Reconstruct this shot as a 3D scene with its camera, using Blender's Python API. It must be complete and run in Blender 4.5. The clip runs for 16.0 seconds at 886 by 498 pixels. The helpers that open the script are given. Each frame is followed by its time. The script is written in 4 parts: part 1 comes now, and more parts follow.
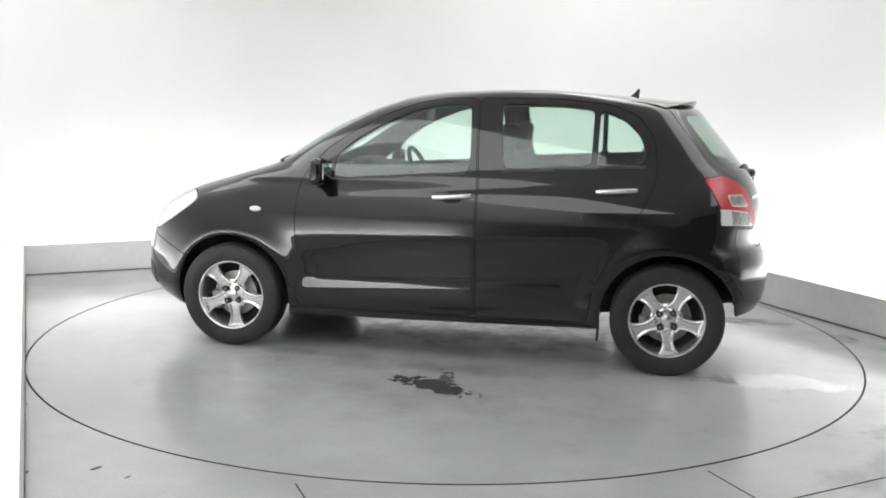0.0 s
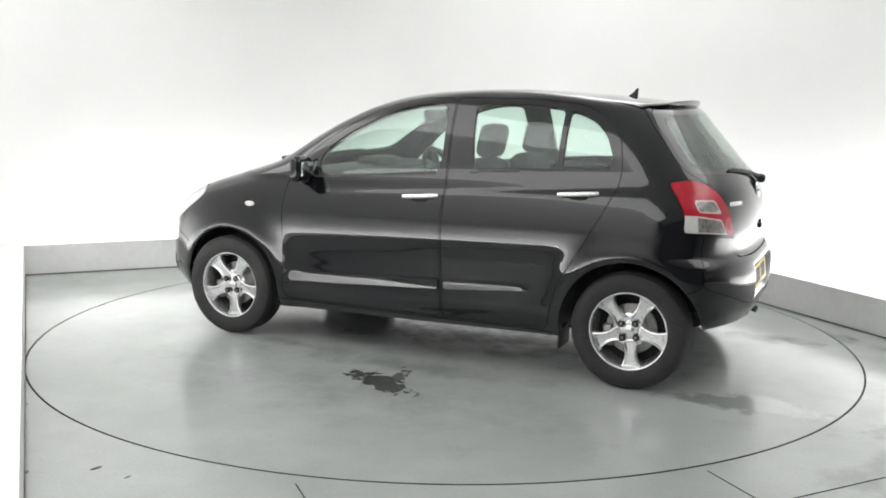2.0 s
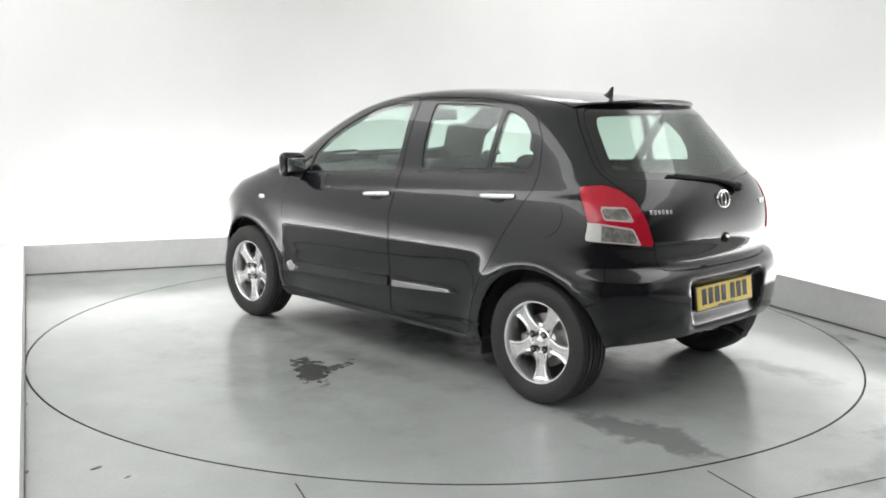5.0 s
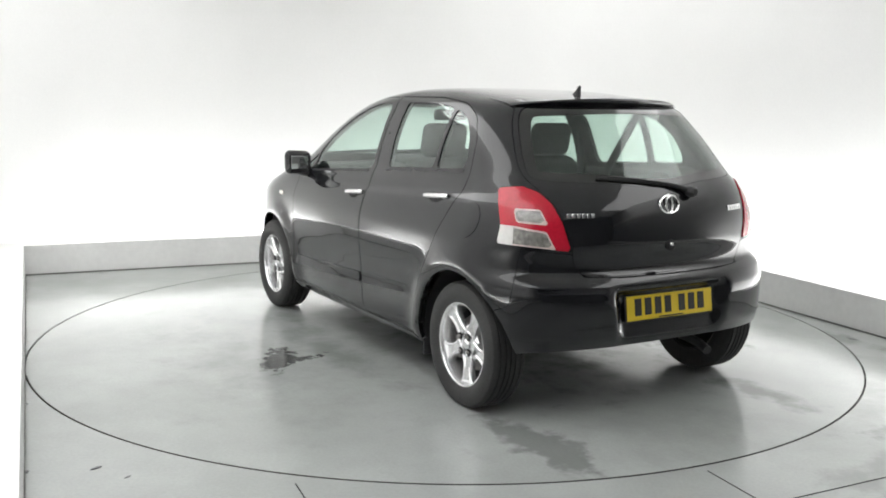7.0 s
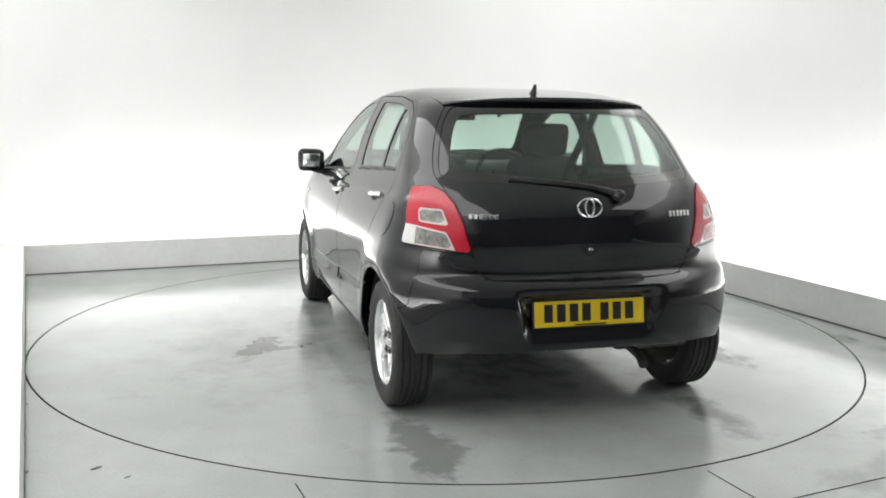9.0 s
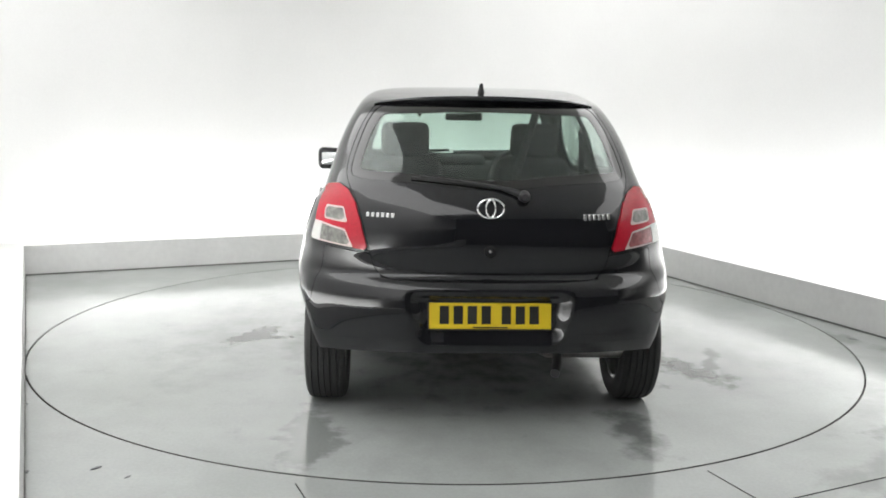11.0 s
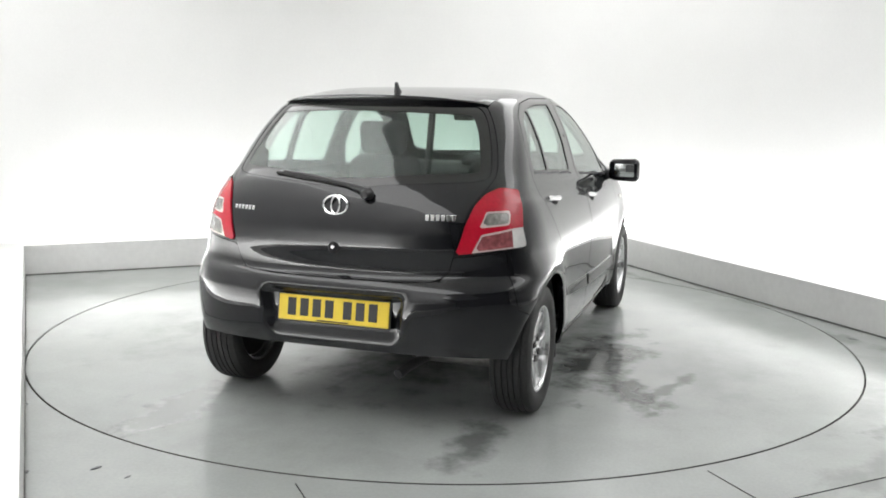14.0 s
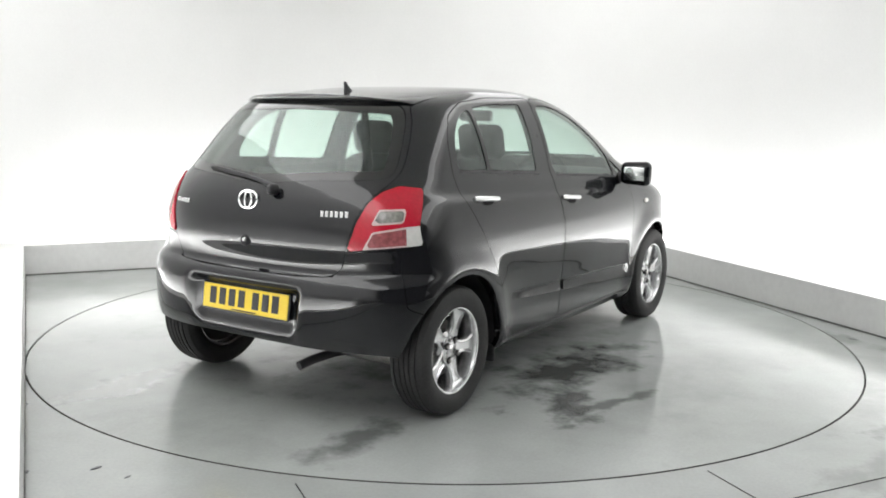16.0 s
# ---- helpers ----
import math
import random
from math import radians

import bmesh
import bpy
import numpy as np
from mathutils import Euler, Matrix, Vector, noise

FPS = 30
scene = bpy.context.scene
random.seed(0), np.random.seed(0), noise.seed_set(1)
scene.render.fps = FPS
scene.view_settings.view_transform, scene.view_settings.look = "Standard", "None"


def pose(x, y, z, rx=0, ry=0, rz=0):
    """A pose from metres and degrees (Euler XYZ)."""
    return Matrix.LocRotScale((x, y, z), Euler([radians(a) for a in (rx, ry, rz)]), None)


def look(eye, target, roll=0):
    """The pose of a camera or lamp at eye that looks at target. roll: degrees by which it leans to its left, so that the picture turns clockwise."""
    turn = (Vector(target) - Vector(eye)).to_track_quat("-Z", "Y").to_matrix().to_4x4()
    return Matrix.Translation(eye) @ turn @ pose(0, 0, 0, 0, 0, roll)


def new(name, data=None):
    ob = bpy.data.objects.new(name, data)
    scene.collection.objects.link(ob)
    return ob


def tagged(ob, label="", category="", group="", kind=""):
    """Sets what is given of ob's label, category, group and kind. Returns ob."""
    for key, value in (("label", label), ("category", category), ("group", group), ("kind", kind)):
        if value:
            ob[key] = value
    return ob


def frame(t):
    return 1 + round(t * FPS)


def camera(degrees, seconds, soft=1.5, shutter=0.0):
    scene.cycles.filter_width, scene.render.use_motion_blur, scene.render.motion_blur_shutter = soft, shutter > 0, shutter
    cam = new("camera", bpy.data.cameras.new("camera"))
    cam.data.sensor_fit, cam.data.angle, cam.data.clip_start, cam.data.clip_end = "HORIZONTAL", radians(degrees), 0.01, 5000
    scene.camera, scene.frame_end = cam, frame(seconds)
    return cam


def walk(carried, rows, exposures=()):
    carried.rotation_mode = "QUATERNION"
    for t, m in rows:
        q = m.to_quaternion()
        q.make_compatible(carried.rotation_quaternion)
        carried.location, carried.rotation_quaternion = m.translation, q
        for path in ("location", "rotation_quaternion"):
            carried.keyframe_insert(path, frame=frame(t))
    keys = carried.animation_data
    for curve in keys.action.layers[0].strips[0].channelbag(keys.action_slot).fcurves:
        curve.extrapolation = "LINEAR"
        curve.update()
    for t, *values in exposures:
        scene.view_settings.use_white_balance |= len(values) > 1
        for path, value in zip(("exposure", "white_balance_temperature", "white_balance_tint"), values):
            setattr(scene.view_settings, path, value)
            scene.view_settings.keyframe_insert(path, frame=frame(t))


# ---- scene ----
cam = camera(50.58, 16.0, soft=1.8)
EYE = (0.0, -5.7215, 1.4123)
PITCH, PAN, ROLL = radians(8.981), radians(0.207), 0.905
AHEAD = (-math.sin(PAN) * math.cos(PITCH), math.cos(PAN) * math.cos(PITCH), -math.sin(PITCH))
VIEW = look(EYE, [e + 5 * a for e, a in zip(EYE, AHEAD)], ROLL)
walk(cam, [(0.0, VIEW), (16.0, VIEW)], [(0.0, 0.0), (16.0, 0.0)])

# the booth: u along its back wall, v towards it, from the kerb's inner back corner
CORNER, ULONG = Vector((-3.315, 1.528, 0)), 4.876
U, V = Vector((.914, .407, 0)).normalized(), Vector((-.407, .914, 0)).normalized()
FRONT_V, SETBACK, TALL = -9.2, .55, 3.3


def room(u, v, z=0.0):
    return CORNER + U * u + V * v + Vector((0, 0, z))


# turntable: degrees of the car's heading by the clock
TURN = [(0.0, 168.44), (1.0, 161.82), (2.0, 155.15), (3.0, 148.27), (4.0, 141.33), (6.5, 124.24), (7.0, 120.74), (8.0, 113.78), (9.0, 106.83), (11.5, 89.22),
        (12.0, 85.67), (13.0, 78.60), (14.0, 71.53), (15.0, 64.49), (16.0, 57.39)]
PIVOT = (1.3324, 0.1031)
DISC = 2.4054

# ---- light ----
world = bpy.data.worlds.new("world")
scene.world = world
world.use_nodes = True
world.node_tree.nodes["Background"].inputs[0].default_value = (.9, .95, 1, 1)
world.node_tree.nodes["Background"].inputs[1].default_value = .05


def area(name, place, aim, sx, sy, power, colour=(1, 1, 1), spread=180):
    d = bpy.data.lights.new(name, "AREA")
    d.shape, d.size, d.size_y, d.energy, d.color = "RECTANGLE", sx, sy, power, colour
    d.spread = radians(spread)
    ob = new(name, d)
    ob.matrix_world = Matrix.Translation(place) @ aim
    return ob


ROOM_TURN = math.atan2(U.y, U.x)
SPIN = Matrix.Rotation(ROOM_TURN, 4, "Z")
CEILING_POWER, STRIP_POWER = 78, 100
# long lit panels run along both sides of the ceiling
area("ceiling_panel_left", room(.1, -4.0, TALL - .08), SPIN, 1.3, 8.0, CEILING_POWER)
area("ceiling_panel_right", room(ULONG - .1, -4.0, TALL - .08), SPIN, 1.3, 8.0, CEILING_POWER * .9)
# strip lights in the trough behind the kerb wash the walls from below
area("wash_back", room(ULONG / 2, .36, .06), SPIN @ Matrix.Rotation(radians(138), 4, "X"), ULONG + .4, .16, STRIP_POWER * .55, spread=150)
area("wash_left", room(-.36, -3.0, .06), SPIN @ Matrix.Rotation(radians(90), 4, "Z") @ Matrix.Rotation(radians(138), 4, "X"), 6.0, .16, STRIP_POWER * .685, spread=150)
area("wash_right", room(ULONG + .36, -2.8, .06), SPIN @ Matrix.Rotation(radians(-90), 4, "Z") @ Matrix.Rotation(radians(138), 4, "X"), 5.6, .16, STRIP_POWER * .46, spread=150)


# ---- materials ----
def material(name, colour, rough=.5, metal=0.0, grain=0.0, scale=40.0, bump=0.0, coat=0.0, stain=0.0, stain_scale=2.0, transmission=0.0, ior=1.5, emit=0.0, rough_vary=0.0):
    m = bpy.data.materials.new(name)
    m.use_nodes = True
    nt = m.node_tree
    b = nt.nodes["Principled BSDF"]
    b.inputs["Base Color"].default_value = (*colour, 1)
    b.inputs["Roughness"].default_value, b.inputs["Metallic"].default_value = rough, metal
    b.inputs["Coat Weight"].default_value, b.inputs["Coat Roughness"].default_value = coat, .03
    b.inputs["Transmission Weight"].default_value, b.inputs["IOR"].default_value = transmission, ior
    if emit:
        b.inputs["Emission Color"].default_value, b.inputs["Emission Strength"].default_value = (*colour, 1), emit
    if grain or stain or bump or rough_vary:
        tc = nt.nodes.new("ShaderNodeTexCoord")
        fine, wide = nt.nodes.new("ShaderNodeTexNoise"), nt.nodes.new("ShaderNodeTexNoise")
        fine.inputs["Scale"].default_value, wide.inputs["Scale"].default_value = scale, stain_scale
        fine.inputs["Detail"].default_value, wide.inputs["Detail"].default_value = 5, 4
        for n in (fine, wide):
            nt.links.new(tc.outputs["Object"], n.inputs["Vector"])
        last = None
        for n, amount in ((fine, grain), (wide, stain)):
            if not amount:
                continue
            ramp = nt.nodes.new("ShaderNodeMapRange")
            ramp.inputs["From Min"].default_value, ramp.inputs["From Max"].default_value = .3, .7
            ramp.inputs["To Min"].default_value, ramp.inputs["To Max"].default_value = 1 - amount, 1 + amount * .4
            nt.links.new(n.outputs["Fac"], ramp.inputs["Value"])
            mix = nt.nodes.new("ShaderNodeVectorMath")
            mix.operation = "SCALE"
            if last:
                nt.links.new(last, mix.inputs[0])
            else:
                mix.inputs[0].default_value = colour
            nt.links.new(ramp.outputs[0], mix.inputs["Scale"])
            last = mix.outputs[0]
        if last:
            nt.links.new(last, b.inputs["Base Color"])
        if rough_vary:
            rr = nt.nodes.new("ShaderNodeMapRange")
            rr.inputs["From Min"].default_value, rr.inputs["From Max"].default_value = .3, .7
            rr.inputs["To Min"].default_value, rr.inputs["To Max"].default_value = max(rough - rough_vary, 0.02), rough + rough_vary
            nt.links.new(wide.outputs["Fac"], rr.inputs["Value"])
            nt.links.new(rr.outputs[0], b.inputs["Roughness"])
        if bump:
            bm = nt.nodes.new("ShaderNodeBump")
            bm.inputs["Strength"].default_value, bm.inputs["Distance"].default_value = bump, .004
            nt.links.new(fine.outputs["Fac"], bm.inputs["Height"])
            nt.links.new(bm.outputs[0], b.inputs["Normal"])
    return m


WALL = material("white_wall_paint", (.81, .81, .80), .6, grain=.02, scale=60, stain=.05, stain_scale=.6, bump=.05)
# for the added front wall out of view; its grey sets how dark the paint reflects
DARK_FRONT = material("unseen_dark_front", (.11, .11, .112), .55, grain=.1, scale=20, stain=.1)
SEALANT = material("dirty_sealant", (.20, .20, .19), .7, grain=.3, scale=30, stain=.4, stain_scale=3)
KERB = material("kerb_board", (.85, .85, .84), .45, grain=.04, scale=25, stain=.10, stain_scale=1.5, bump=.05)
PAINT = material("black_car_paint", (.007, .0074, .0095), .35, coat=1.0, grain=.15, scale=300)
PAINT.node_tree.nodes["Principled BSDF"].inputs["Specular IOR Level"].default_value = .05
PAINT.node_tree.nodes["Principled BSDF"].inputs["Coat IOR"].default_value = 1.56
TRIM = material("black_plastic", (.023, .023, .025), .45, grain=.2, scale=200, bump=.15)
GAP = material("dark_void", (.010, .010, .011), .9)
RUBBER = material("tyre_rubber", (.026, .026, .026), .68, grain=.25, scale=90, bump=.25, stain=.2, stain_scale=8)
ALLOY = material("silver_alloy", (.82, .82, .83), .22, metal=.85, grain=.05, scale=150, stain=.08, stain_scale=10)
ALLOY_DARK = material("shaded_alloy", (.16, .16, .17), .5, metal=.7, grain=.2, scale=60)
GAP_SHADE = material("gap_shade", (.05, .05, .048), .6, metal=.4, grain=.3, scale=40, stain=.4, stain_scale=3)
STEEL = material("worn_steel", (.30, .29, .28), .38, metal=.9, grain=.25, scale=60)
CHROME = material("chrome", (.86, .86, .86), .08, metal=1.0, grain=.02, scale=100)
SILVER = material("satin_chrome", (.82, .82, .82), .22, metal=.8, grain=.03, scale=120)
GLASS = material("green_tinted_glass", (.80, .93, .87), 0.0, transmission=1.0, ior=1.5)
REAR_GLASS = material("rear_tinted_glass", (.66, .78, .72), 0.0, transmission=1.0, ior=1.5)
RED = material("red_lamp_lens", (.50, .008, .028), .18, coat=.35, grain=.12, scale=70, bump=.1)
CLEAR = material("clear_lamp_lens", (.72, .71, .69), .12, coat=1.0, grain=.08, scale=60, bump=.05)
SMOKE = material("smoked_lamp_lens", (.30, .29, .27), .14, coat=1.0, grain=.5, scale=45, stain=.45, stain_scale=14, bump=.3)
FOG = material("fog_lamp_lens", (.42, .12, .13), .14, coat=1.0, grain=.4, scale=60, stain=.3, stain_scale=16, bump=.3)
LENS_RIM = material("lens_rim", (.70, .56, .54), .2, coat=1.0, grain=.1, scale=60)
FRIT = material("black_glass_border", (.005, .005, .005), .08, coat=.5, grain=.1, scale=200)
HEAD = material("headlamp_lens", (.72, .73, .72), .08, coat=1.0, grain=.15, scale=30)
YELLOW = material("reflective_yellow", (.74, .54, .02), .42, grain=.03, scale=250, stain=.06, stain_scale=9)
INK = material("black_ink", (.012, .012, .012), .5, grain=.1, scale=100)
CLOTH = material("dark_grey_cloth", (.035, .036, .038), .9, grain=.35, scale=220, bump=.4, stain=.15, stain_scale=6)
DASH = material("dark_dash_plastic", (.03, .031, .032), .6, grain=.25, scale=180, bump=.3)
LINING = material("grey_head_lining", (.24, .24, .23), .9, grain=.1, scale=200)
MIRROR = material("mirror_glass", (.85, .87, .87), .02, metal=1.0)
ORANGE_CLEAR = material("clear_repeater", (.75, .73, .68), .15, coat=1.0, grain=.1, scale=60)


def floor_material(name, blobs):
    """Pale painted screed, worn and damp; blobs: (x, y, half length, half width, turn, depth) of darker patches, among
    them wet stains and the car's painted shade.
    """
    m = bpy.data.materials.new(name)
    m.use_nodes = True
    nt = m.node_tree
    b = nt.nodes["Principled BSDF"]
    b.inputs["IOR"].default_value = 1.75
    N, L = nt.nodes.new, nt.links.new
    tc = N("ShaderNodeTexCoord")

    def noise_of(scale, detail=5, rough=.55):
        n = N("ShaderNodeTexNoise")
        n.inputs["Scale"].default_value, n.inputs["Detail"].default_value, n.inputs["Roughness"].default_value = scale, detail, rough
        L(tc.outputs["Object"], n.inputs["Vector"])
        return n

    def calc(op, a, c=None, clamp=False):
        n = N("ShaderNodeMath")
        n.operation, n.use_clamp = op, clamp
        for i, v in enumerate((a, c)):
            if v is None:
                continue
            if isinstance(v, (int, float)):
                n.inputs[i].default_value = v
            else:
                L(v, n.inputs[i])
        return n.outputs[0]

    def ramp_of(v, lo, hi, to_lo=0.0, to_hi=1.0):
        n = N("ShaderNodeMapRange")
        n.interpolation_type = "SMOOTHSTEP"
        for k, x in (("From Min", lo), ("From Max", hi), ("To Min", to_lo), ("To Max", to_hi)):
            n.inputs[k].default_value = x
        L(v, n.inputs["Value"])
        return n.outputs[0]

    wide, mid, small, fine = noise_of(.9), noise_of(4.5, 4, .55), noise_of(19, 6, .6), noise_of(70)
    total, water = None, None
    for x, y, a, w, turn, depth, *soft in blobs:
        mp = N("ShaderNodeMapping")
        mp.vector_type = "TEXTURE"
        mp.inputs["Location"].default_value, mp.inputs["Rotation"].default_value = (x, y, 0), (0, 0, radians(turn))
        mp.inputs["Scale"].default_value = (a, w, 1)
        L(tc.outputs["Object"], mp.inputs["Vector"])
        ln = N("ShaderNodeVectorMath")
        ln.operation = "LENGTH"
        L(mp.outputs[0], ln.inputs[0])
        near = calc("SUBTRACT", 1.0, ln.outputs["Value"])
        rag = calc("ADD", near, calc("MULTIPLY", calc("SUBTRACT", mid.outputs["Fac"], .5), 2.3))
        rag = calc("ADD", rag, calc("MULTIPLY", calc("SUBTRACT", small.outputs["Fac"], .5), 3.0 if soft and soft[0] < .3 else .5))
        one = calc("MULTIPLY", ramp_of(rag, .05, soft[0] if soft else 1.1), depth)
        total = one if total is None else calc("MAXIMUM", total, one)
        if len(soft) > 1:
            water = ramp_of(rag, .1, soft[0], 0.0, soft[1])
    shade = calc("MULTIPLY", ramp_of(wide.outputs["Fac"], .3, .7, .86, 1.06), ramp_of(mid.outputs["Fac"], .3, .75, .975, 1.02))
    shade = calc("MULTIPLY", shade, ramp_of(fine.outputs["Fac"], .3, .7, .97, 1.03))
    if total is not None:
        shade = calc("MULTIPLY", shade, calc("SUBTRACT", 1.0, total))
    sc = N("ShaderNodeVectorMath")
    sc.operation = "SCALE"
    sc.inputs[0].default_value = (.430, .450, .438)
    L(shade, sc.inputs["Scale"])
    L(sc.outputs[0], b.inputs["Base Color"])
    rough = ramp_of(wide.outputs["Fac"], .3, .7, .15, .24)
    if total is not None:
        rough = calc("MULTIPLY", rough, calc("SUBTRACT", 1.0, calc("MULTIPLY", total, .3, clamp=True)))
    L(rough, b.inputs["Roughness"])
    if water is not None:
        # standing water
        L(water, b.inputs["Coat Weight"])
        b.inputs["Coat Roughness"].default_value, b.inputs["Coat IOR"].default_value = .04, 2.3
    bm = N("ShaderNodeBump")
    bm.inputs["Strength"].default_value, bm.inputs["Distance"].default_value = .03, .002
    L(wide.outputs["Fac"], bm.inputs["Height"])
    L(bm.outputs[0], b.inputs["Normal"])
    return m


# ---- mesh helpers ----
def mesh(name, verts, faces, mat, smooth=True, sharp=()):
    me = bpy.data.meshes.new(name)
    me.from_pydata([tuple(v) for v in verts], [], [tuple(f) for f in faces])
    me.materials.append(mat)
    me.polygons.foreach_set("use_smooth", [smooth] * len(me.polygons))
    if sharp:
        keys = set(sharp)
        for e in me.edges:
            if tuple(sorted(e.vertices)) in keys:
                e.use_edge_sharp = True
    me.update()
    return me


def from_bm(name, bm, mat, smooth=True, angle=40):
    bmesh.ops.recalc_face_normals(bm, faces=bm.faces)
    for f in bm.faces:
        f.smooth = smooth
    for e in bm.edges:
        if len(e.link_faces) == 2 and e.calc_face_angle(0) > radians(angle):
            e.smooth = False
    me = bpy.data.meshes.new(name)
    bm.to_mesh(me)
    bm.free()
    me.materials.append(mat)
    return me


def part(name, bm, mat, parent, label="", at=None):
    """One mesh object under a thing or under a part."""
    me = bm if isinstance(bm, bpy.types.Mesh) else from_bm(name, bm, mat)
    ob = new(name, me)
    ob.parent = parent
    if at is not None:
        ob.matrix_basis = at
    return tagged(ob, label) if label else ob


def add_box(bm, size, m=Matrix(), r=0.01, segs=2):
    """A rounded box of that size about m's origin."""
    got = bmesh.ops.create_cube(bm, size=1.0)["verts"]
    bmesh.ops.scale(bm, vec=size, verts=got)
    if r:
        edges = list({e for v in got for e in v.link_edges})
        res = bmesh.ops.bevel(bm, geom=edges, offset=min(r, min(size) * .48), segments=segs, profile=.5, affect="EDGES")
        got = list({v for f in res["faces"] for v in f.verts} | {v for v in got if v.is_valid})
    bmesh.ops.transform(bm, matrix=m, verts=got)
    return got


def box(size, m=Matrix(), r=0.01, segs=2):
    bm = bmesh.new()
    add_box(bm, size, m, r, segs)
    return bm


def add_tube(bm, path, radius, sides=10, closed=False, flat=1.0):
    """A round or flattened tube along a path; radius is a number or one for each point."""
    path = [Vector(q) for q in path]
    n, rings = len(path), []
    for i, q in enumerate(path):
        a = path[(i - 1) % n] if closed or i else q
        c = path[(i + 1) % n] if closed or i < n - 1 else q
        d = (c - a).normalized()
        side = d.cross(Vector((0, 0, 1)))
        side = side.normalized() if side.length > 1e-3 else Vector((1, 0, 0))
        top = side.cross(d)
        r = radius[i] if isinstance(radius, (list, tuple)) else radius
        rings.append([bm.verts.new(q + side * math.cos(k * math.tau / sides) * r + top * math.sin(k * math.tau / sides) * r * flat) for k in range(sides)])
    for i in range(n if closed else n - 1):
        a, c = rings[i], rings[(i + 1) % n]
        for k in range(sides):
            bm.faces.new((a[k], a[(k + 1) % sides], c[(k + 1) % sides], c[k]))
    if not closed:
        bm.faces.new(rings[0])
        bm.faces.new(rings[-1][::-1])
    return bm


def lathe(profile, sides=64, m=Matrix(), closed=True, bm=None):
    """Turns (radius, along) pairs about the y axis."""
    bm = bm or bmesh.new()
    rings = []
    for k in range(sides):
        a = k * math.tau / sides
        rings.append([bm.verts.new(m @ Vector((r * math.cos(a), y, r * math.sin(a)))) for r, y in profile])
    n = len(profile)
    for k in range(sides):
        a, c = rings[k], rings[(k + 1) % sides]
        for i in range(n if closed else n - 1):
            j = (i + 1) % n
            bm.faces.new((a[i], a[j], c[j], c[i]))
    return bm


def prism(outline, y0, y1, bm=None, m=Matrix(), r=0.0):
    """A plate with that outline in (x, z), from y0 to y1."""
    bm = bm or bmesh.new()
    a = [bm.verts.new(m @ Vector((x, y0, z))) for x, z in outline]
    c = [bm.verts.new(m @ Vector((x, y1, z))) for x, z in outline]
    faces = [bm.faces.new(a), bm.faces.new(c[::-1])]
    for i in range(len(a)):
        j = (i + 1) % len(a)
        faces.append(bm.faces.new((a[j], a[i], c[i], c[j])))
    if r:
        bmesh.ops.recalc_face_normals(bm, faces=faces)
        bmesh.ops.bevel(bm, geom=[e for e in faces[1].edges] + [e for e in faces[0].edges], offset=r, segments=2, profile=.5, affect="EDGES")
    return bm


# ---- the booth ----
def slab(name, corners, label, category, mat, kind="structure"):
    """A closed block between two lists of corners, below and above."""
    lo, hi = corners
    n = len(lo)
    faces = [tuple(range(n))[::-1], tuple(range(n, 2 * n))] + [(i, (i + 1) % n, n + (i + 1) % n, n + i) for i in range(n)]
    return tagged(new(name, mesh(name, list(lo) + list(hi), faces, mat, smooth=False)), label, category, kind=kind)


def block(name, u0, u1, v0, v1, z0, z1, label, category, mat):
    q = [(u0, v0), (u1, v0), (u1, v1), (u0, v1)]
    return slab(name, ([room(u, v, z0) for u, v in q], [room(u, v, z1) for u, v in q]), label, category, mat)


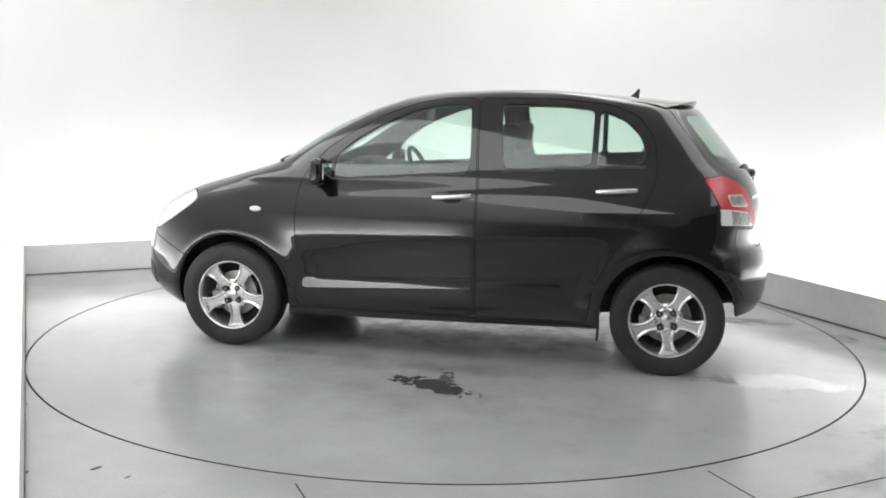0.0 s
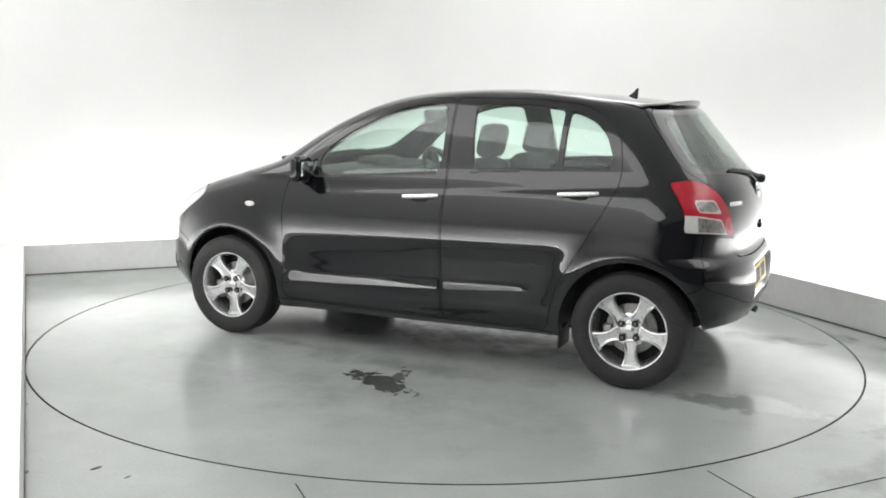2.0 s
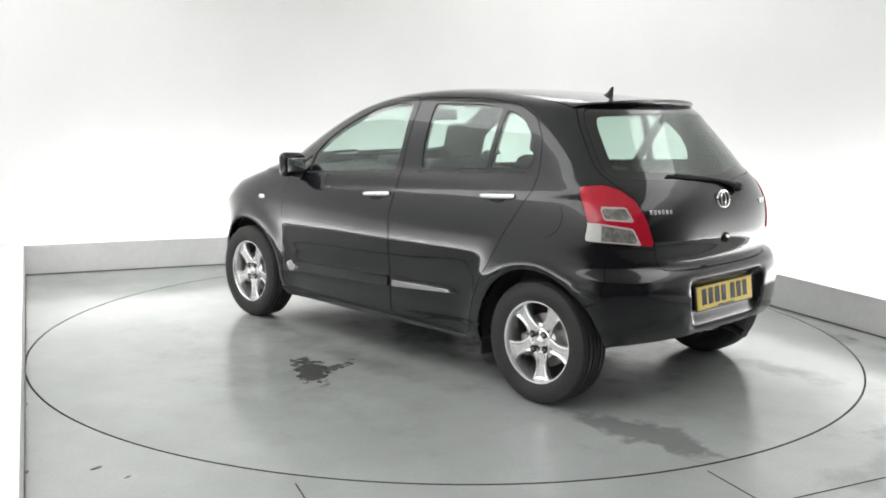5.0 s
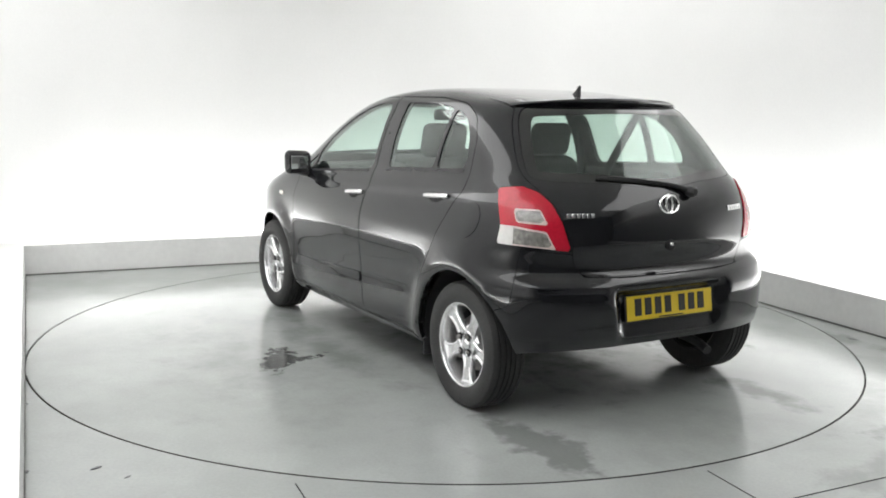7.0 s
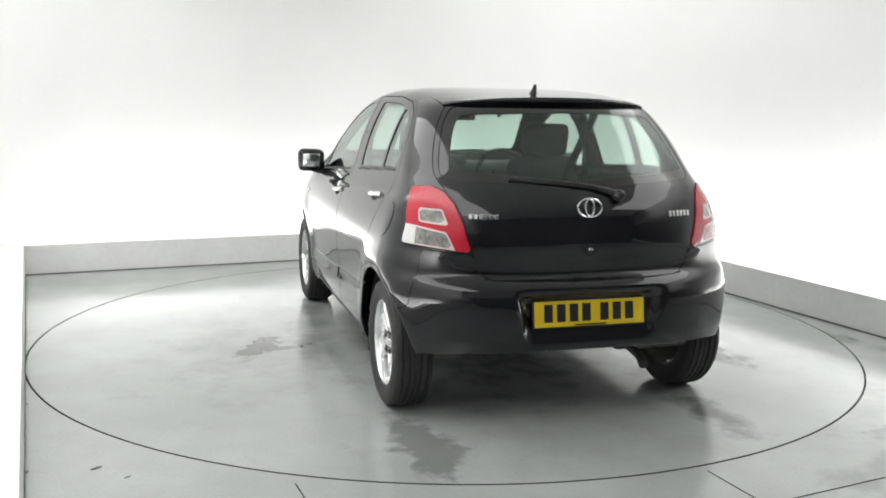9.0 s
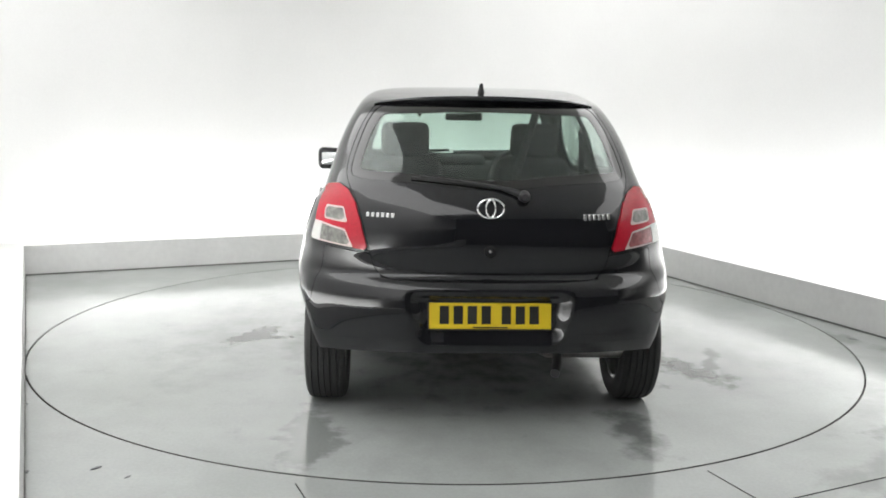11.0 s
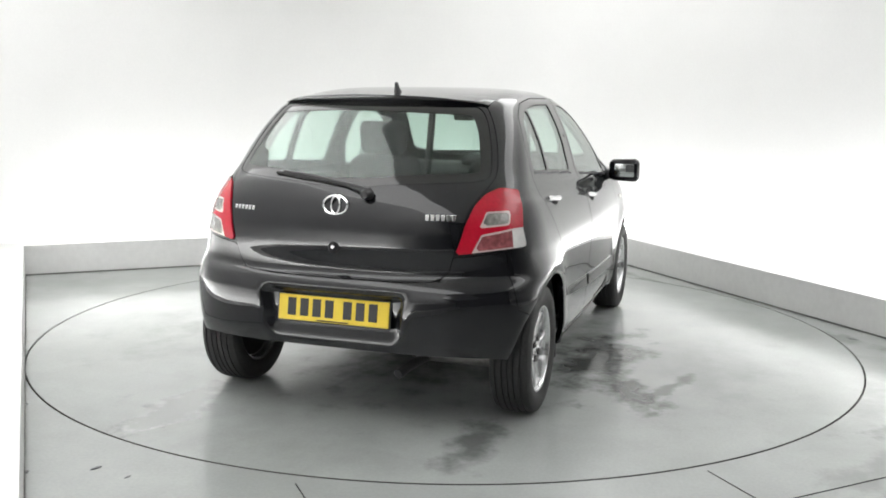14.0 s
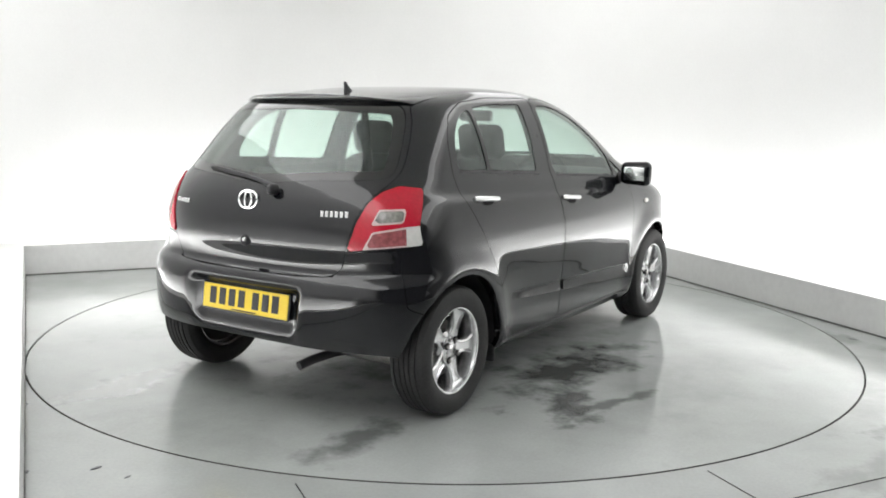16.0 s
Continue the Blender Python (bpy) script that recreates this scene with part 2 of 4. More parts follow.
def build_booth():
    s, far, near = SETBACK, SETBACK, FRONT_V - SETBACK
    floor_mat = floor_material("pale_floor", [(2.25, -1.62, .6, .16, 25, .34, .6), (1.75, -2.2, .6, .2, 30, .24, .8), (2.3, .2, .8, .12, -62, .3, .6), (1.75, 1.55, 1.0, .08, -66, .3, .7), (.6, -2.62, .5, .08, 5, .2), (2.2, -.5, .3, .15, 0, .12), (2.1, -1.3, 1.3, .9, 0, .24, 1.3)])
    # floor with a round hole for the turntable
    n, verts, faces = 192, [], []
    hole = DISC + .007
    corners = [(-s, near), (ULONG + s, near), (ULONG + s, far), (-s, far)]
    outer = [room(u, v) for u, v in corners]
    for i in range(n):
        a = math.tau * i / n
        d = Vector((math.cos(a), math.sin(a), 0))
        best = 1e9
        for k in range(4):
            p, q = outer[k], outer[(k + 1) % 4]
            e = q - p
            den = d.x * e.y - d.y * e.x
            if abs(den) > 1e-9:
                t = (p.x * e.y - p.y * e.x) / den
                w = (p.x * d.y - p.y * d.x) / den
                if t > 0 and -1e-6 <= w <= 1 + 1e-6:
                    best = min(best, t)
        verts += [d * hole - Vector((0, 0, .05)), d * hole, d * (hole + best) * .5, d * best]
    for i in range(n):
        j = (i + 1) % n
        for k in range(3):
            faces.append((4 * i + k, 4 * i + k + 1, 4 * j + k + 1, 4 * j + k))
    base = len(verts)
    verts += [p for p in outer]
    # corner wedges
    for k in range(4):
        p = outer[k]
        a = math.atan2(p.y, p.x)
        i = int(math.floor((a % math.tau) / math.tau * n)) % n
        faces.append((4 * i + 3, base + k, 4 * ((i + 1) % n) + 3))
    me = mesh("floor", verts, faces, floor_mat, smooth=False)
    tagged(new("floor", me), "pale grey painted floor, worn and glossy", "floor", kind="structure")
    bm = lathe([(DISC - .06, -.05), (DISC + .07, -.05), (DISC + .07, -.06), (DISC - .06, -.06)], 96, Matrix.Rotation(radians(90), 4, "X"))
    tagged(new("turntable_pit", from_bm("turntable_pit", bm, GAP)), "dark gap round the turntable", "floor gap", kind="structure")
    t = .19
    block("kerb_back", -t, ULONG + t, 0, t, 0, .238, "low pale grey kerb along the back wall", "kerb", KERB)
    block("kerb_left", -t, 0, FRONT_V, -.002, 0, .238, "low pale grey kerb along the side wall", "kerb", KERB)
    block("kerb_right", ULONG, ULONG + t, FRONT_V, -.002, 0, .238, "low pale grey kerb along the side wall", "kerb", KERB)
    g = .006
    block("kerb_seal_back", 0, ULONG, -g, 0, -.002, .010, "grey dirty sealant at the kerb's foot", "sealant", SEALANT)
    block("kerb_seal_left", 0, g, FRONT_V, -g, -.002, .010, "grey dirty sealant at the kerb's foot", "sealant", SEALANT)
    block("kerb_seal_right", ULONG - g, ULONG, FRONT_V, -g, -.002, .010, "grey dirty sealant at the kerb's foot", "sealant", SEALANT)
    # one wall round three sides, with wide coved corners; an unseen dark front is added to darken the car's reflections
    w, r = .12, 1.2
    pts = [(ULONG + s - r, near, 1, 0)]
    for cu, cv, start in ((ULONG + s - r, s - r, 0), (-s + r, s - r, 90)):
        for k in range(13):
            a = radians(start + 7.5 * k)
            pts.append((cu, cv, math.cos(a), math.sin(a)))
    pts.append((-s + r, near, -1, 0))
    verts, n = [], len(pts)
    for cu, cv, c, d in pts:
        for rr, z in ((r, 0), (r, TALL), (r + w, TALL), (r + w, 0)):
            verts.append(room(cu + rr * c, cv + rr * d, z))
    faces = [(0, 1, 2, 3), tuple(4 * n - 4 + k for k in (3, 2, 1, 0))]
    for i in range(n - 1):
        j = i + 1
        for k in range(4):
            q = (k + 1) % 4
            faces.append((4 * i + k, 4 * i + q, 4 * j + q, 4 * j + k))
    sharp = [tuple(sorted((4 * i + k, 4 * i + 4 + k))) for i in range(n - 1) for k in range(4)]
    tagged(new("wall", mesh("wall", verts, faces, WALL, True, sharp)), "plain white studio wall with coved corners", "wall", kind="structure")
    block("shutter", -s - w, ULONG + s + w, near - w, near - .002, 0, TALL, "plain dark grey front wall, unseen, added to darken reflections", "shutter", DARK_FRONT)
    block("ceiling", -s - w, ULONG + s + w, near - w, s + w, TALL + .002, TALL + .1, "plain white studio ceiling", "ceiling", WALL)
    # chips, bolts and scuffs lying about the floor
    verts, faces, rng = [], [], random.Random(4)
    for x, y, size in ((-2.43, -.47, .015), (-1.93, -1.568, .022), (-1.576, -2.365, .028), (-1.329, -2.31, .03), (-1.18, -2.39, .018), (2.52, -.074, .05), (-3.05, 1.0, .02)):
        k0, m = len(verts), 7
        turn = rng.random() * 3
        for z in (.0005, .003):
            for k in range(m):
                a = k * math.tau / m
                q = size * (.6 + .4 * rng.random())
                px, py = q * math.cos(a), q * math.sin(a) * .35
                verts.append((x + px * math.cos(turn) - py * math.sin(turn), y + px * math.sin(turn) + py * math.cos(turn), z))
        faces.append(tuple(k0 + m + k for k in range(m)))
        faces += [(k0 + k, k0 + (k + 1) % m, k0 + m + (k + 1) % m, k0 + m + k) for k in range(m)]
    tagged(new("floor_chips", mesh("floor_chips", verts, faces, ALLOY_DARK, smooth=False)), "small dark chips and scuffs on the floor", "debris", kind="stuff")
    # joints in the screed
    for a, c in (((-.545, -2.425), (-.47, -2.60)), ((1.05, -2.593), (2.1, -2.076)), ((1.035, -2.232), (1.16, -2.53))):
        a, c = Vector((*a, 0)), Vector((*c, 0))
        d = (c - a).normalized()
        side = Vector((-d.y, d.x, 0)) * .002
        q = [a - side, c - side, c + side, a + side]
        slab("floor_joint", ([p + Vector((0, 0, -.004)) for p in q], [p + Vector((0, 0, .002)) for p in q]), "thin dark joint in the floor", "floor joint", GAP)


def build_turntable():
    ox, oy = PIVOT
    # small blobs are stains; wide soft ones paint shade under and beside the car
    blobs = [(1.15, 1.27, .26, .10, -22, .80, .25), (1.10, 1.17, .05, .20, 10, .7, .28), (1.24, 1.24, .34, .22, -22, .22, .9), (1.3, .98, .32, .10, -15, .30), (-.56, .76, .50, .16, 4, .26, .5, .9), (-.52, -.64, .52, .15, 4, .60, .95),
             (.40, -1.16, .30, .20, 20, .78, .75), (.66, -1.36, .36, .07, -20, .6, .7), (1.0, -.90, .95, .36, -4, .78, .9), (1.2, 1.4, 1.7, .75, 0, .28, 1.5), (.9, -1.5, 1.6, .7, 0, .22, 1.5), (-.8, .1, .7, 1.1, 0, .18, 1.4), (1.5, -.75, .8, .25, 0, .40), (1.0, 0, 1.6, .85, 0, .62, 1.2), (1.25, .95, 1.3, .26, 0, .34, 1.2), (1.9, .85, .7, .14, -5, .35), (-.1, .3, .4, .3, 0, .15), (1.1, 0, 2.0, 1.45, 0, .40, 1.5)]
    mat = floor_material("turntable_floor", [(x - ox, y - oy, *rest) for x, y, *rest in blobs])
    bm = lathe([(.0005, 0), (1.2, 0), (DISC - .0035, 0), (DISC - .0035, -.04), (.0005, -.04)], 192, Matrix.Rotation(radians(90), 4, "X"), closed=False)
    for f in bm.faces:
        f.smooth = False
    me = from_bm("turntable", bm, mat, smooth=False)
    deck = tagged(new("turntable", me), "round pale grey turntable with oily stains, wet marks and the car's shade painted in", "turntable")
    # added dark strip over the rim's side, so the gap looks deep in shade
    bm = lathe([(DISC - .003, .0012), (DISC - .001, .0012), (DISC, 0), (DISC, -.04), (DISC - .003, -.04)], 192, Matrix.Rotation(radians(90), 4, "X"))
    part("gap_shade_strip", from_bm("gap_shade_strip", bm, GAP_SHADE), GAP_SHADE, deck, "dark strip added round the turntable's rim for the gap's shade")
    return deck


def spline(keys):
    """A smooth monotone curve through (place, value) keys."""
    xs = np.array([k[0] for k in keys], float)
    ys = np.array([k[1] for k in keys], float)
    h, d = np.diff(xs), np.diff(ys) / np.diff(xs)
    m = np.empty(len(xs))
    m[0], m[-1] = d[0], d[-1]
    for i in range(1, len(xs) - 1):
        if d[i - 1] * d[i] <= 0:
            m[i] = 0
        else:
            a, b = 2 * h[i] + h[i - 1], h[i] + 2 * h[i - 1]
            m[i] = (a + b) / (a / d[i - 1] + b / d[i])

    def at(x):
        x = np.clip(x, xs[0], xs[-1])
        i = np.clip(np.searchsorted(xs, x) - 1, 0, len(xs) - 2)
        t = (x - xs[i]) / h[i]
        return ((1 + 2 * t) * (1 - t) ** 2 * ys[i] + t * (1 - t) ** 2 * h[i] * m[i]
                + t * t * (3 - 2 * t) * ys[i + 1] + t * t * (t - 1) * h[i] * m[i + 1])
    return at


# car space: x forward from the rear axle, y to its left, z up
NOSE = spline([(.17, 3.02), (.25, 3.125), (.36, 3.187), (.5, 3.178), (.6, 3.145), (.68, 3.11), (.76, 3.055), (.84, 2.935), (.9, 2.785), (.95, 2.61),
               (1.0, 2.44), (1.04, 2.32), (1.13, 2.18), (1.236, 2.01), (1.32, 1.845), (1.385, 1.69), (1.43, 1.53), (1.455, 1.36), (1.469, 1.14), (1.477, .92), (1.479, .82)])
TAIL = spline([(.17, -.36), (.25, -.42), (.33, -.492), (.42, -.528), (.52, -.535), (.59, -.530), (.635, -.516), (.662, -.486), (.678, -.466), (.70, -.467), (.735, -.474), (.77, -.4840), (.80, -.4885), (.85, -.4880), (.9, -.4825),
               (.97, -.461), (1.02, -.432), (1.156, -.325), (1.3, -.205), (1.385, -.13), (1.418, -.06), (1.44, .10), (1.458, .33), (1.473, .62), (1.479, .78)])
WIDE = spline([(.17, .74), (.24, .795), (.3, .815), (.36, .822), (.42, .823), (.5, .828), (.6, .838), (.7, .844), (.77, .842), (.84, .828), (.9, .809), (.95, .789),
               (.99, .769), (1.03, .746), (1.06, .731), (1.1, .718), (1.2, .686), (1.3, .645), (1.37, .608), (1.41, .585), (1.435, .558), (1.455, .517), (1.468, .44), (1.4765, .26), (1.479, .02)])
FRONT_FROM = spline([(.17, 2.25), (.8, 2.22), (.95, 1.98), (1.06, 1.72), (1.2, 1.38), (1.4, 1.05), (1.479, .8)])
REAR_FROM = spline([(.17, .0), (.65, .0), (.8, .0), (1.03, .02), (1.1, .06), (1.325, .22), (1.39, .35), (1.44, .6), (1.479, .79)])
FRONT_BEND = spline([(.17, 3.1), (.7, 3.4), (.85, 3.5), (.97, 3.6), (1.06, 3.5), (1.2, 3.7), (1.36, 3.5), (1.42, 2.9), (1.479, 2.0)])
REAR_BEND = spline([(.17, 3.0), (.62, 3.1), (.70, 2.8), (.8, 2.6), (1.03, 2.6), (1.1, 2.4), (1.325, 2.25), (1.39, 2.4), (1.44, 2.3), (1.479, 2.0)])


def half_ring(z, count):
    """The body's outline at height z from the middle of the nose round the left side to the middle of the tail."""
    a = np.linspace(0, np.pi / 2, 240)
    c, s = np.cos(a).clip(0), np.sin(a).clip(0)
    nf, nr, w = 2 / FRONT_BEND(z), 2 / REAR_BEND(z), WIDE(z)
    xf = FRONT_FROM(z) + (NOSE(z) - FRONT_FROM(z)) * c ** nf
    xr = REAR_FROM(z) + (TAIL(z) - REAR_FROM(z)) * c ** nr
    x = np.concatenate([xf, np.linspace(FRONT_FROM(z), REAR_FROM(z), 40)[1:-1], xr[::-1]])
    y = np.concatenate([w * s ** nf, np.full(38, w), w * s[::-1] ** nr])
    y = y * (1 - np.where(x > 1.15, .048 if z < .96 else .018, .014) * ((x - 1.15) / 1.2) ** 2 * np.clip(1 - abs(x - 1.15) / 4, 0, 1))
    d = np.concatenate([[0], np.cumsum(np.hypot(np.diff(x), np.diff(y)))])
    u = np.linspace(0, d[-1], count)
    return np.interp(u, d, x), np.interp(u, d, y)


WHEEL_REAR, WHEEL_FRONT = .012, 2.442
LEVELS = np.concatenate([np.arange(.17, 1.40, .0145), 1.395 + .084 * (1 - (1 - np.linspace(.02, 1, 22)) ** 1.6)])


# ---- the car's shell, cut into its panels ----
def polygon_distance(outline):
    """Signed distance to a closed outline, negative inside."""
    q = np.array(outline, float)

    def at(a, c):
        pt = np.stack([a, c], -1)
        best, inside = np.full(len(pt), 1e9), np.zeros(len(pt), bool)
        for i in range(len(q)):
            s, e = q[i - 1], q[i]
            d = e - s
            t = np.clip(((pt - s) @ d) / max(d @ d, 1e-12), 0, 1)
            best = np.minimum(best, np.linalg.norm(pt - s - t[:, None] * d, axis=1))
            cross = ((s[1] > pt[:, 1]) != (e[1] > pt[:, 1]))
            with np.errstate(divide="ignore", invalid="ignore"):
                xi = s[0] + (pt[:, 1] - s[1]) * d[0] / (d[1] if d[1] else 1e-12)
            inside ^= cross & (pt[:, 0] < xi)
        return np.where(inside, -best, best)
    return at


def rounded(outline, r=.03, steps=4):
    """The outline with its corners rounded off."""
    out, n = [], len(outline)
    for i in range(n):
        a, b, c = (Vector(outline[(i + k) % n]) for k in (-1, 0, 1))
        k1, k2 = min(r / max((a - b).length, 1e-6), .45), min(r / max((c - b).length, 1e-6), .45)
        p, q = b.lerp(a, k1), b.lerp(c, k2)
        for s in range(steps + 1):
            t = s / steps
            out.append(tuple(p.lerp(b, t).lerp(b.lerp(q, t), t)))
    return out


class Shell:
    """The left half of the car's skin; faces are taken from it panel by panel."""

    def __init__(self, count=330):
        self.v, self.f = [], []
        for z in LEVELS:
            x, y = half_ring(z, count)
            y = np.where(np.arange(count) % (count - 1) == 0, 0, y)
            self.v += [np.array((a, c, z)) for a, c in zip(x, y)]
        n = count
        for i in range(len(LEVELS) - 1):
            for k in range(n - 1):
                self.f.append((i * n + k, i * n + k + 1, (i + 1) * n + k + 1, (i + 1) * n + k))
        self.shape()

    def shape(self):
        """Pressed-in forms: the plate's recess, the bumper's ledge, the wheel arches' flare and the waist crease."""
        for p in self.v:
            x, y, z = p
            if x < -.2:
                side = min(max((.365 - .16 * (.6 - z) - abs(y)) / .075, 0), 1)
                tall = min(max((z - .345) / .115, 0), 1) * min(max((.618 - z) / .045, 0), 1)
                k = side * side * (3 - 2 * side) * tall * tall * (3 - 2 * tall)
                p[0] += .042 * k
                fold = .007 / (1 + math.exp(min((z - .600) / .004, 50)))
                p[0], p[1] = p[0] - fold * (1 - side), p[1] + .4 * fold * y / .8
            for wx in (WHEEL_REAR, WHEEL_FRONT):
                d = math.hypot(x - wx, z - .29)
                if y > .4 and d < .7:
                    p[1] += .022 * math.exp(-((d - .37) / (.04 if d < .37 else .085)) ** 2)
            p[2] += .008 * min(max((z - 1.40) / .07, 0), 1) * min(max((x - .15) / .4, 0), 1)
            if y > .4 and -.32 < x < 2.05:
                line = 1.0 - .047 * (x + .3)
                fade = min((x + .32) / .25, (2.05 - x) / .5, 1)
                p[1] -= .010 * fade * (1 / (1 + math.exp(-(z - line) / .004)) - min(max((z - line) / .07, 0), 1))

    def cut(self, faces, value):
        """Splits faces along value = 0; gives those inside (below 0) and outside."""
        v = self.v
        used = sorted({i for f in faces for i in f})
        arr = np.array([v[i] for i in used])
        vals = dict(zip(used, value(arr[:, 0], arr[:, 1], arr[:, 2])))
        cross, inside, outside = {}, [], []

        def mid(a, c):
            k = (a, c) if a < c else (c, a)
            if k not in cross:
                t = vals[k[0]] / (vals[k[0]] - vals[k[1]])
                v.append(v[k[0]] * (1 - t) + v[k[1]] * t)
                cross[k] = len(v) - 1
            return cross[k]
        for f in faces:
            s = [vals[i] <= 0 for i in f]
            if all(s):
                inside.append(f)
            elif not any(s):
                outside.append(f)
            else:
                a, c = [], []
                for i in range(len(f)):
                    p, q = f[i], f[(i + 1) % len(f)]
                    (a if s[i] else c).append(p)
                    if s[i] != s[(i + 1) % len(f)]:
                        m = mid(p, q)
                        a.append(m)
                        c.append(m)
                if len(a) > 2:
                    inside.append(tuple(a))
                if len(c) > 2:
                    outside.append(tuple(c))
        return inside, outside

    def take(self, value, gap=.003):
        """Takes a panel out of the skin, with a joint round it."""
        panel, rest = self.cut(self.f, lambda x, y, z: value(x, y, z) + gap)
        joint, self.f = self.cut(rest, lambda x, y, z: value(x, y, z) - gap)
        return panel, joint

    def panel(self, name, faces, mat, thick=.02, proud=0.0, mirror=False, both=False):
        """A panel as a mesh with thickness: on the left, mirrored to the right, or across both halves."""
        used = sorted({i for f in faces for i in f})
        at = {i: k for k, i in enumerate(used)}
        P = np.array([self.v[i] for i in used])
        F = [tuple(at[i] for i in f) for f in faces]
        if both:
            n = len(P)
            centre = {k: k for k in range(n) if abs(P[k, 1]) < 1e-6}
            flip = np.arange(n) + n
            for k in centre:
                flip[k] = k
            P = np.concatenate([P, P * [1, -1, 1]])
            F = F + [tuple(int(flip[i]) for i in f[::-1]) for f in F]
        elif mirror:
            P = P * [1, -1, 1]
            F = [f[::-1] for f in F]
        # face turn is the same all over: nose round the left side to the tail, upwards
        normal = np.zeros_like(P)
        for f in F:
            for i in range(1, len(f) - 1):
                c = np.cross(P[f[i]] - P[f[0]], P[f[i + 1]] - P[f[0]])
                for j in (f[0], f[i], f[i + 1]):
                    normal[j] += c
        normal /= np.maximum(np.linalg.norm(normal, axis=1), 1e-12)[:, None]
        count = {}
        for f in F:
            for i in range(len(f)):
                a, c = f[i], f[(i + 1) % len(f)]
                count[(a, c)] = count.get((a, c), 0) + 1
        edge = [(a, c) for a, c in count if (c, a) not in count]
        n = len(P)
        rise = np.array([proud(q) for q in P])[:, None] if callable(proud) else proud
        outer, inner = P + normal * rise, P + normal * (min(0, np.min(rise)) - thick)
        faces_all = list(F) + [tuple(i + n for i in f[::-1]) for f in F] + [(c, a, a + n, c + n) for a, c in edge]
        sharp = [tuple(sorted(e)) for e in edge] + [tuple(sorted((a + n, c + n))) for a, c in edge]
        return mesh(name, np.concatenate([outer, inner]), faces_all, mat, True, sharp)


def side(outline, r=.03):
    d = polygon_distance(rounded(outline, r))
    return lambda x, y, z: np.where(y > .2, d(x, z), 1.0)


def back(outline, r=.02):
    """An outline in (y, z) across the tail, given for its left half from the middle outwards."""
    d = polygon_distance(rounded(list(outline) + [(-y, z) for y, z in outline[::-1]], r))
    return lambda x, y, z: np.where(x < .45, d(y, z), 1.0)


def ahead(outline, r=.03):
    d = polygon_distance(rounded(list(outline) + [(-y, z) for y, z in outline[::-1]], r))
    return lambda x, y, z: np.where(x > .95, d(y, z), 1.0)


def corner(outline, r=.01):
    """An outline in (x + y, z) round the tail's corner."""
    d = polygon_distance(rounded(outline, r))
    return lambda x, y, z: np.where(x < .25, d(x + y, z), 1.0)


ARCH = .352
FRONT_DOOR = [(1.035, .262), (1.035, .95), (1.05, 1.12), (1.06, 1.43), (1.25, 1.428), (1.42, 1.395), (1.58, 1.335), (1.74, 1.25), (1.90, 1.14), (1.98, 1.05), (2.03, .95), (2.048, .80), (2.048, .30), (2.03, .262)]
REAR_DOOR = [(1.025, .262), (.43, .262), (.40, .44), (.365, .53), (.28, .66), (.17, .86), (.105, 1.0), (.095, 1.10), (.12, 1.24), (.20, 1.345), (.34, 1.405), (.6, 1.43), (1.05, 1.432), (1.04, 1.12), (1.025, .95)]
FRONT_GLASS = [(1.845, .985), (1.085, 1.04), (1.085, 1.20), (1.10, 1.395), (1.25, 1.392), (1.38, 1.366), (1.52, 1.315), (1.64, 1.255), (1.75, 1.185), (1.84, 1.10)]
FRONT_QUARTER = [(1.875, .985), (1.865, 1.085), (1.955, 1.015), (1.975, .985)]
REAR_SIDE_GLASS = [(.895, 1.060), (.437, 1.087), (.436, 1.15), (.432, 1.38), (.6, 1.398), (.93, 1.40), (.915, 1.2)]
REAR_QUARTER = [(.407, 1.088), (.165, 1.10), (.150, 1.15), (.19, 1.25), (.265, 1.325), (.35, 1.362), (.403, 1.372), (.405, 1.22)]
TAIL_GLASS = [(0, 1.040), (.11, 1.043), (.24, 1.058), (.40, 1.066), (.55, 1.072), (.600, 1.082), (.608, 1.11), (.585, 1.20), (.548, 1.30), (.51, 1.365), (.475, 1.39), (.2, 1.402), (0, 1.405)]
TAILGATE = [(0, .655), (.25, .657), (.455, .662), (.500, .705), (.515, .775), (.548, .903), (.570, .979), (.612, 1.045), (.628, 1.09), (.622, 1.14), (.600, 1.22), (.565, 1.305), (.525, 1.37), (.49, 1.405), (.2, 1.424), (0, 1.426)]
WINDSCREEN = [(0, 1.05), (.35, 1.055), (.60, 1.085), (.605, 1.12), (.56, 1.25), (.50, 1.37), (.44, 1.41), (.2, 1.432), (0, 1.437)]
TAIL_LAMP = [(.577, 1.037), (.421, 1.048), (.315, 1.026), (.225, .979), (.155, .903), (.092, .775), (.24, .788), (.39, .797), (.550, .803), (.530, .884), (.560, .972)]
LAMP_LOW = [(.62, .888), (.44, .882), (.245, .862), (.185, .785), (.39, .76), (.62, .76)]
LAMP_MID = [(.455, .955), (.29, .953), (.235, .888), (.43, .897)]
BUMPER = [(.60, .50), (.44, .545), (.40, .788), (.09, .765), (.03, .667), (-.2, .655), (-.7, .652), (-.7, .05), (.95, .05), (.95, .50)]
BONNET = [(2.28, 0), (2.27, .55), (2.45, .60), (2.72, .565), (2.92, .45), (3.03, .25), (3.06, 0)]
HEADLAMP = [(2.66, .845), (2.70, .80), (2.86, .70), (2.98, .635), (3.04, .64), (3.03, .70), (2.96, .775), (2.84, .85), (2.72, .885)]
NOSE_BUMPER = [(2.70, .10), (2.70, .50), (2.82, .545), (2.97, .60), (3.06, .64), (3.4, .66), (3.4, .10)]


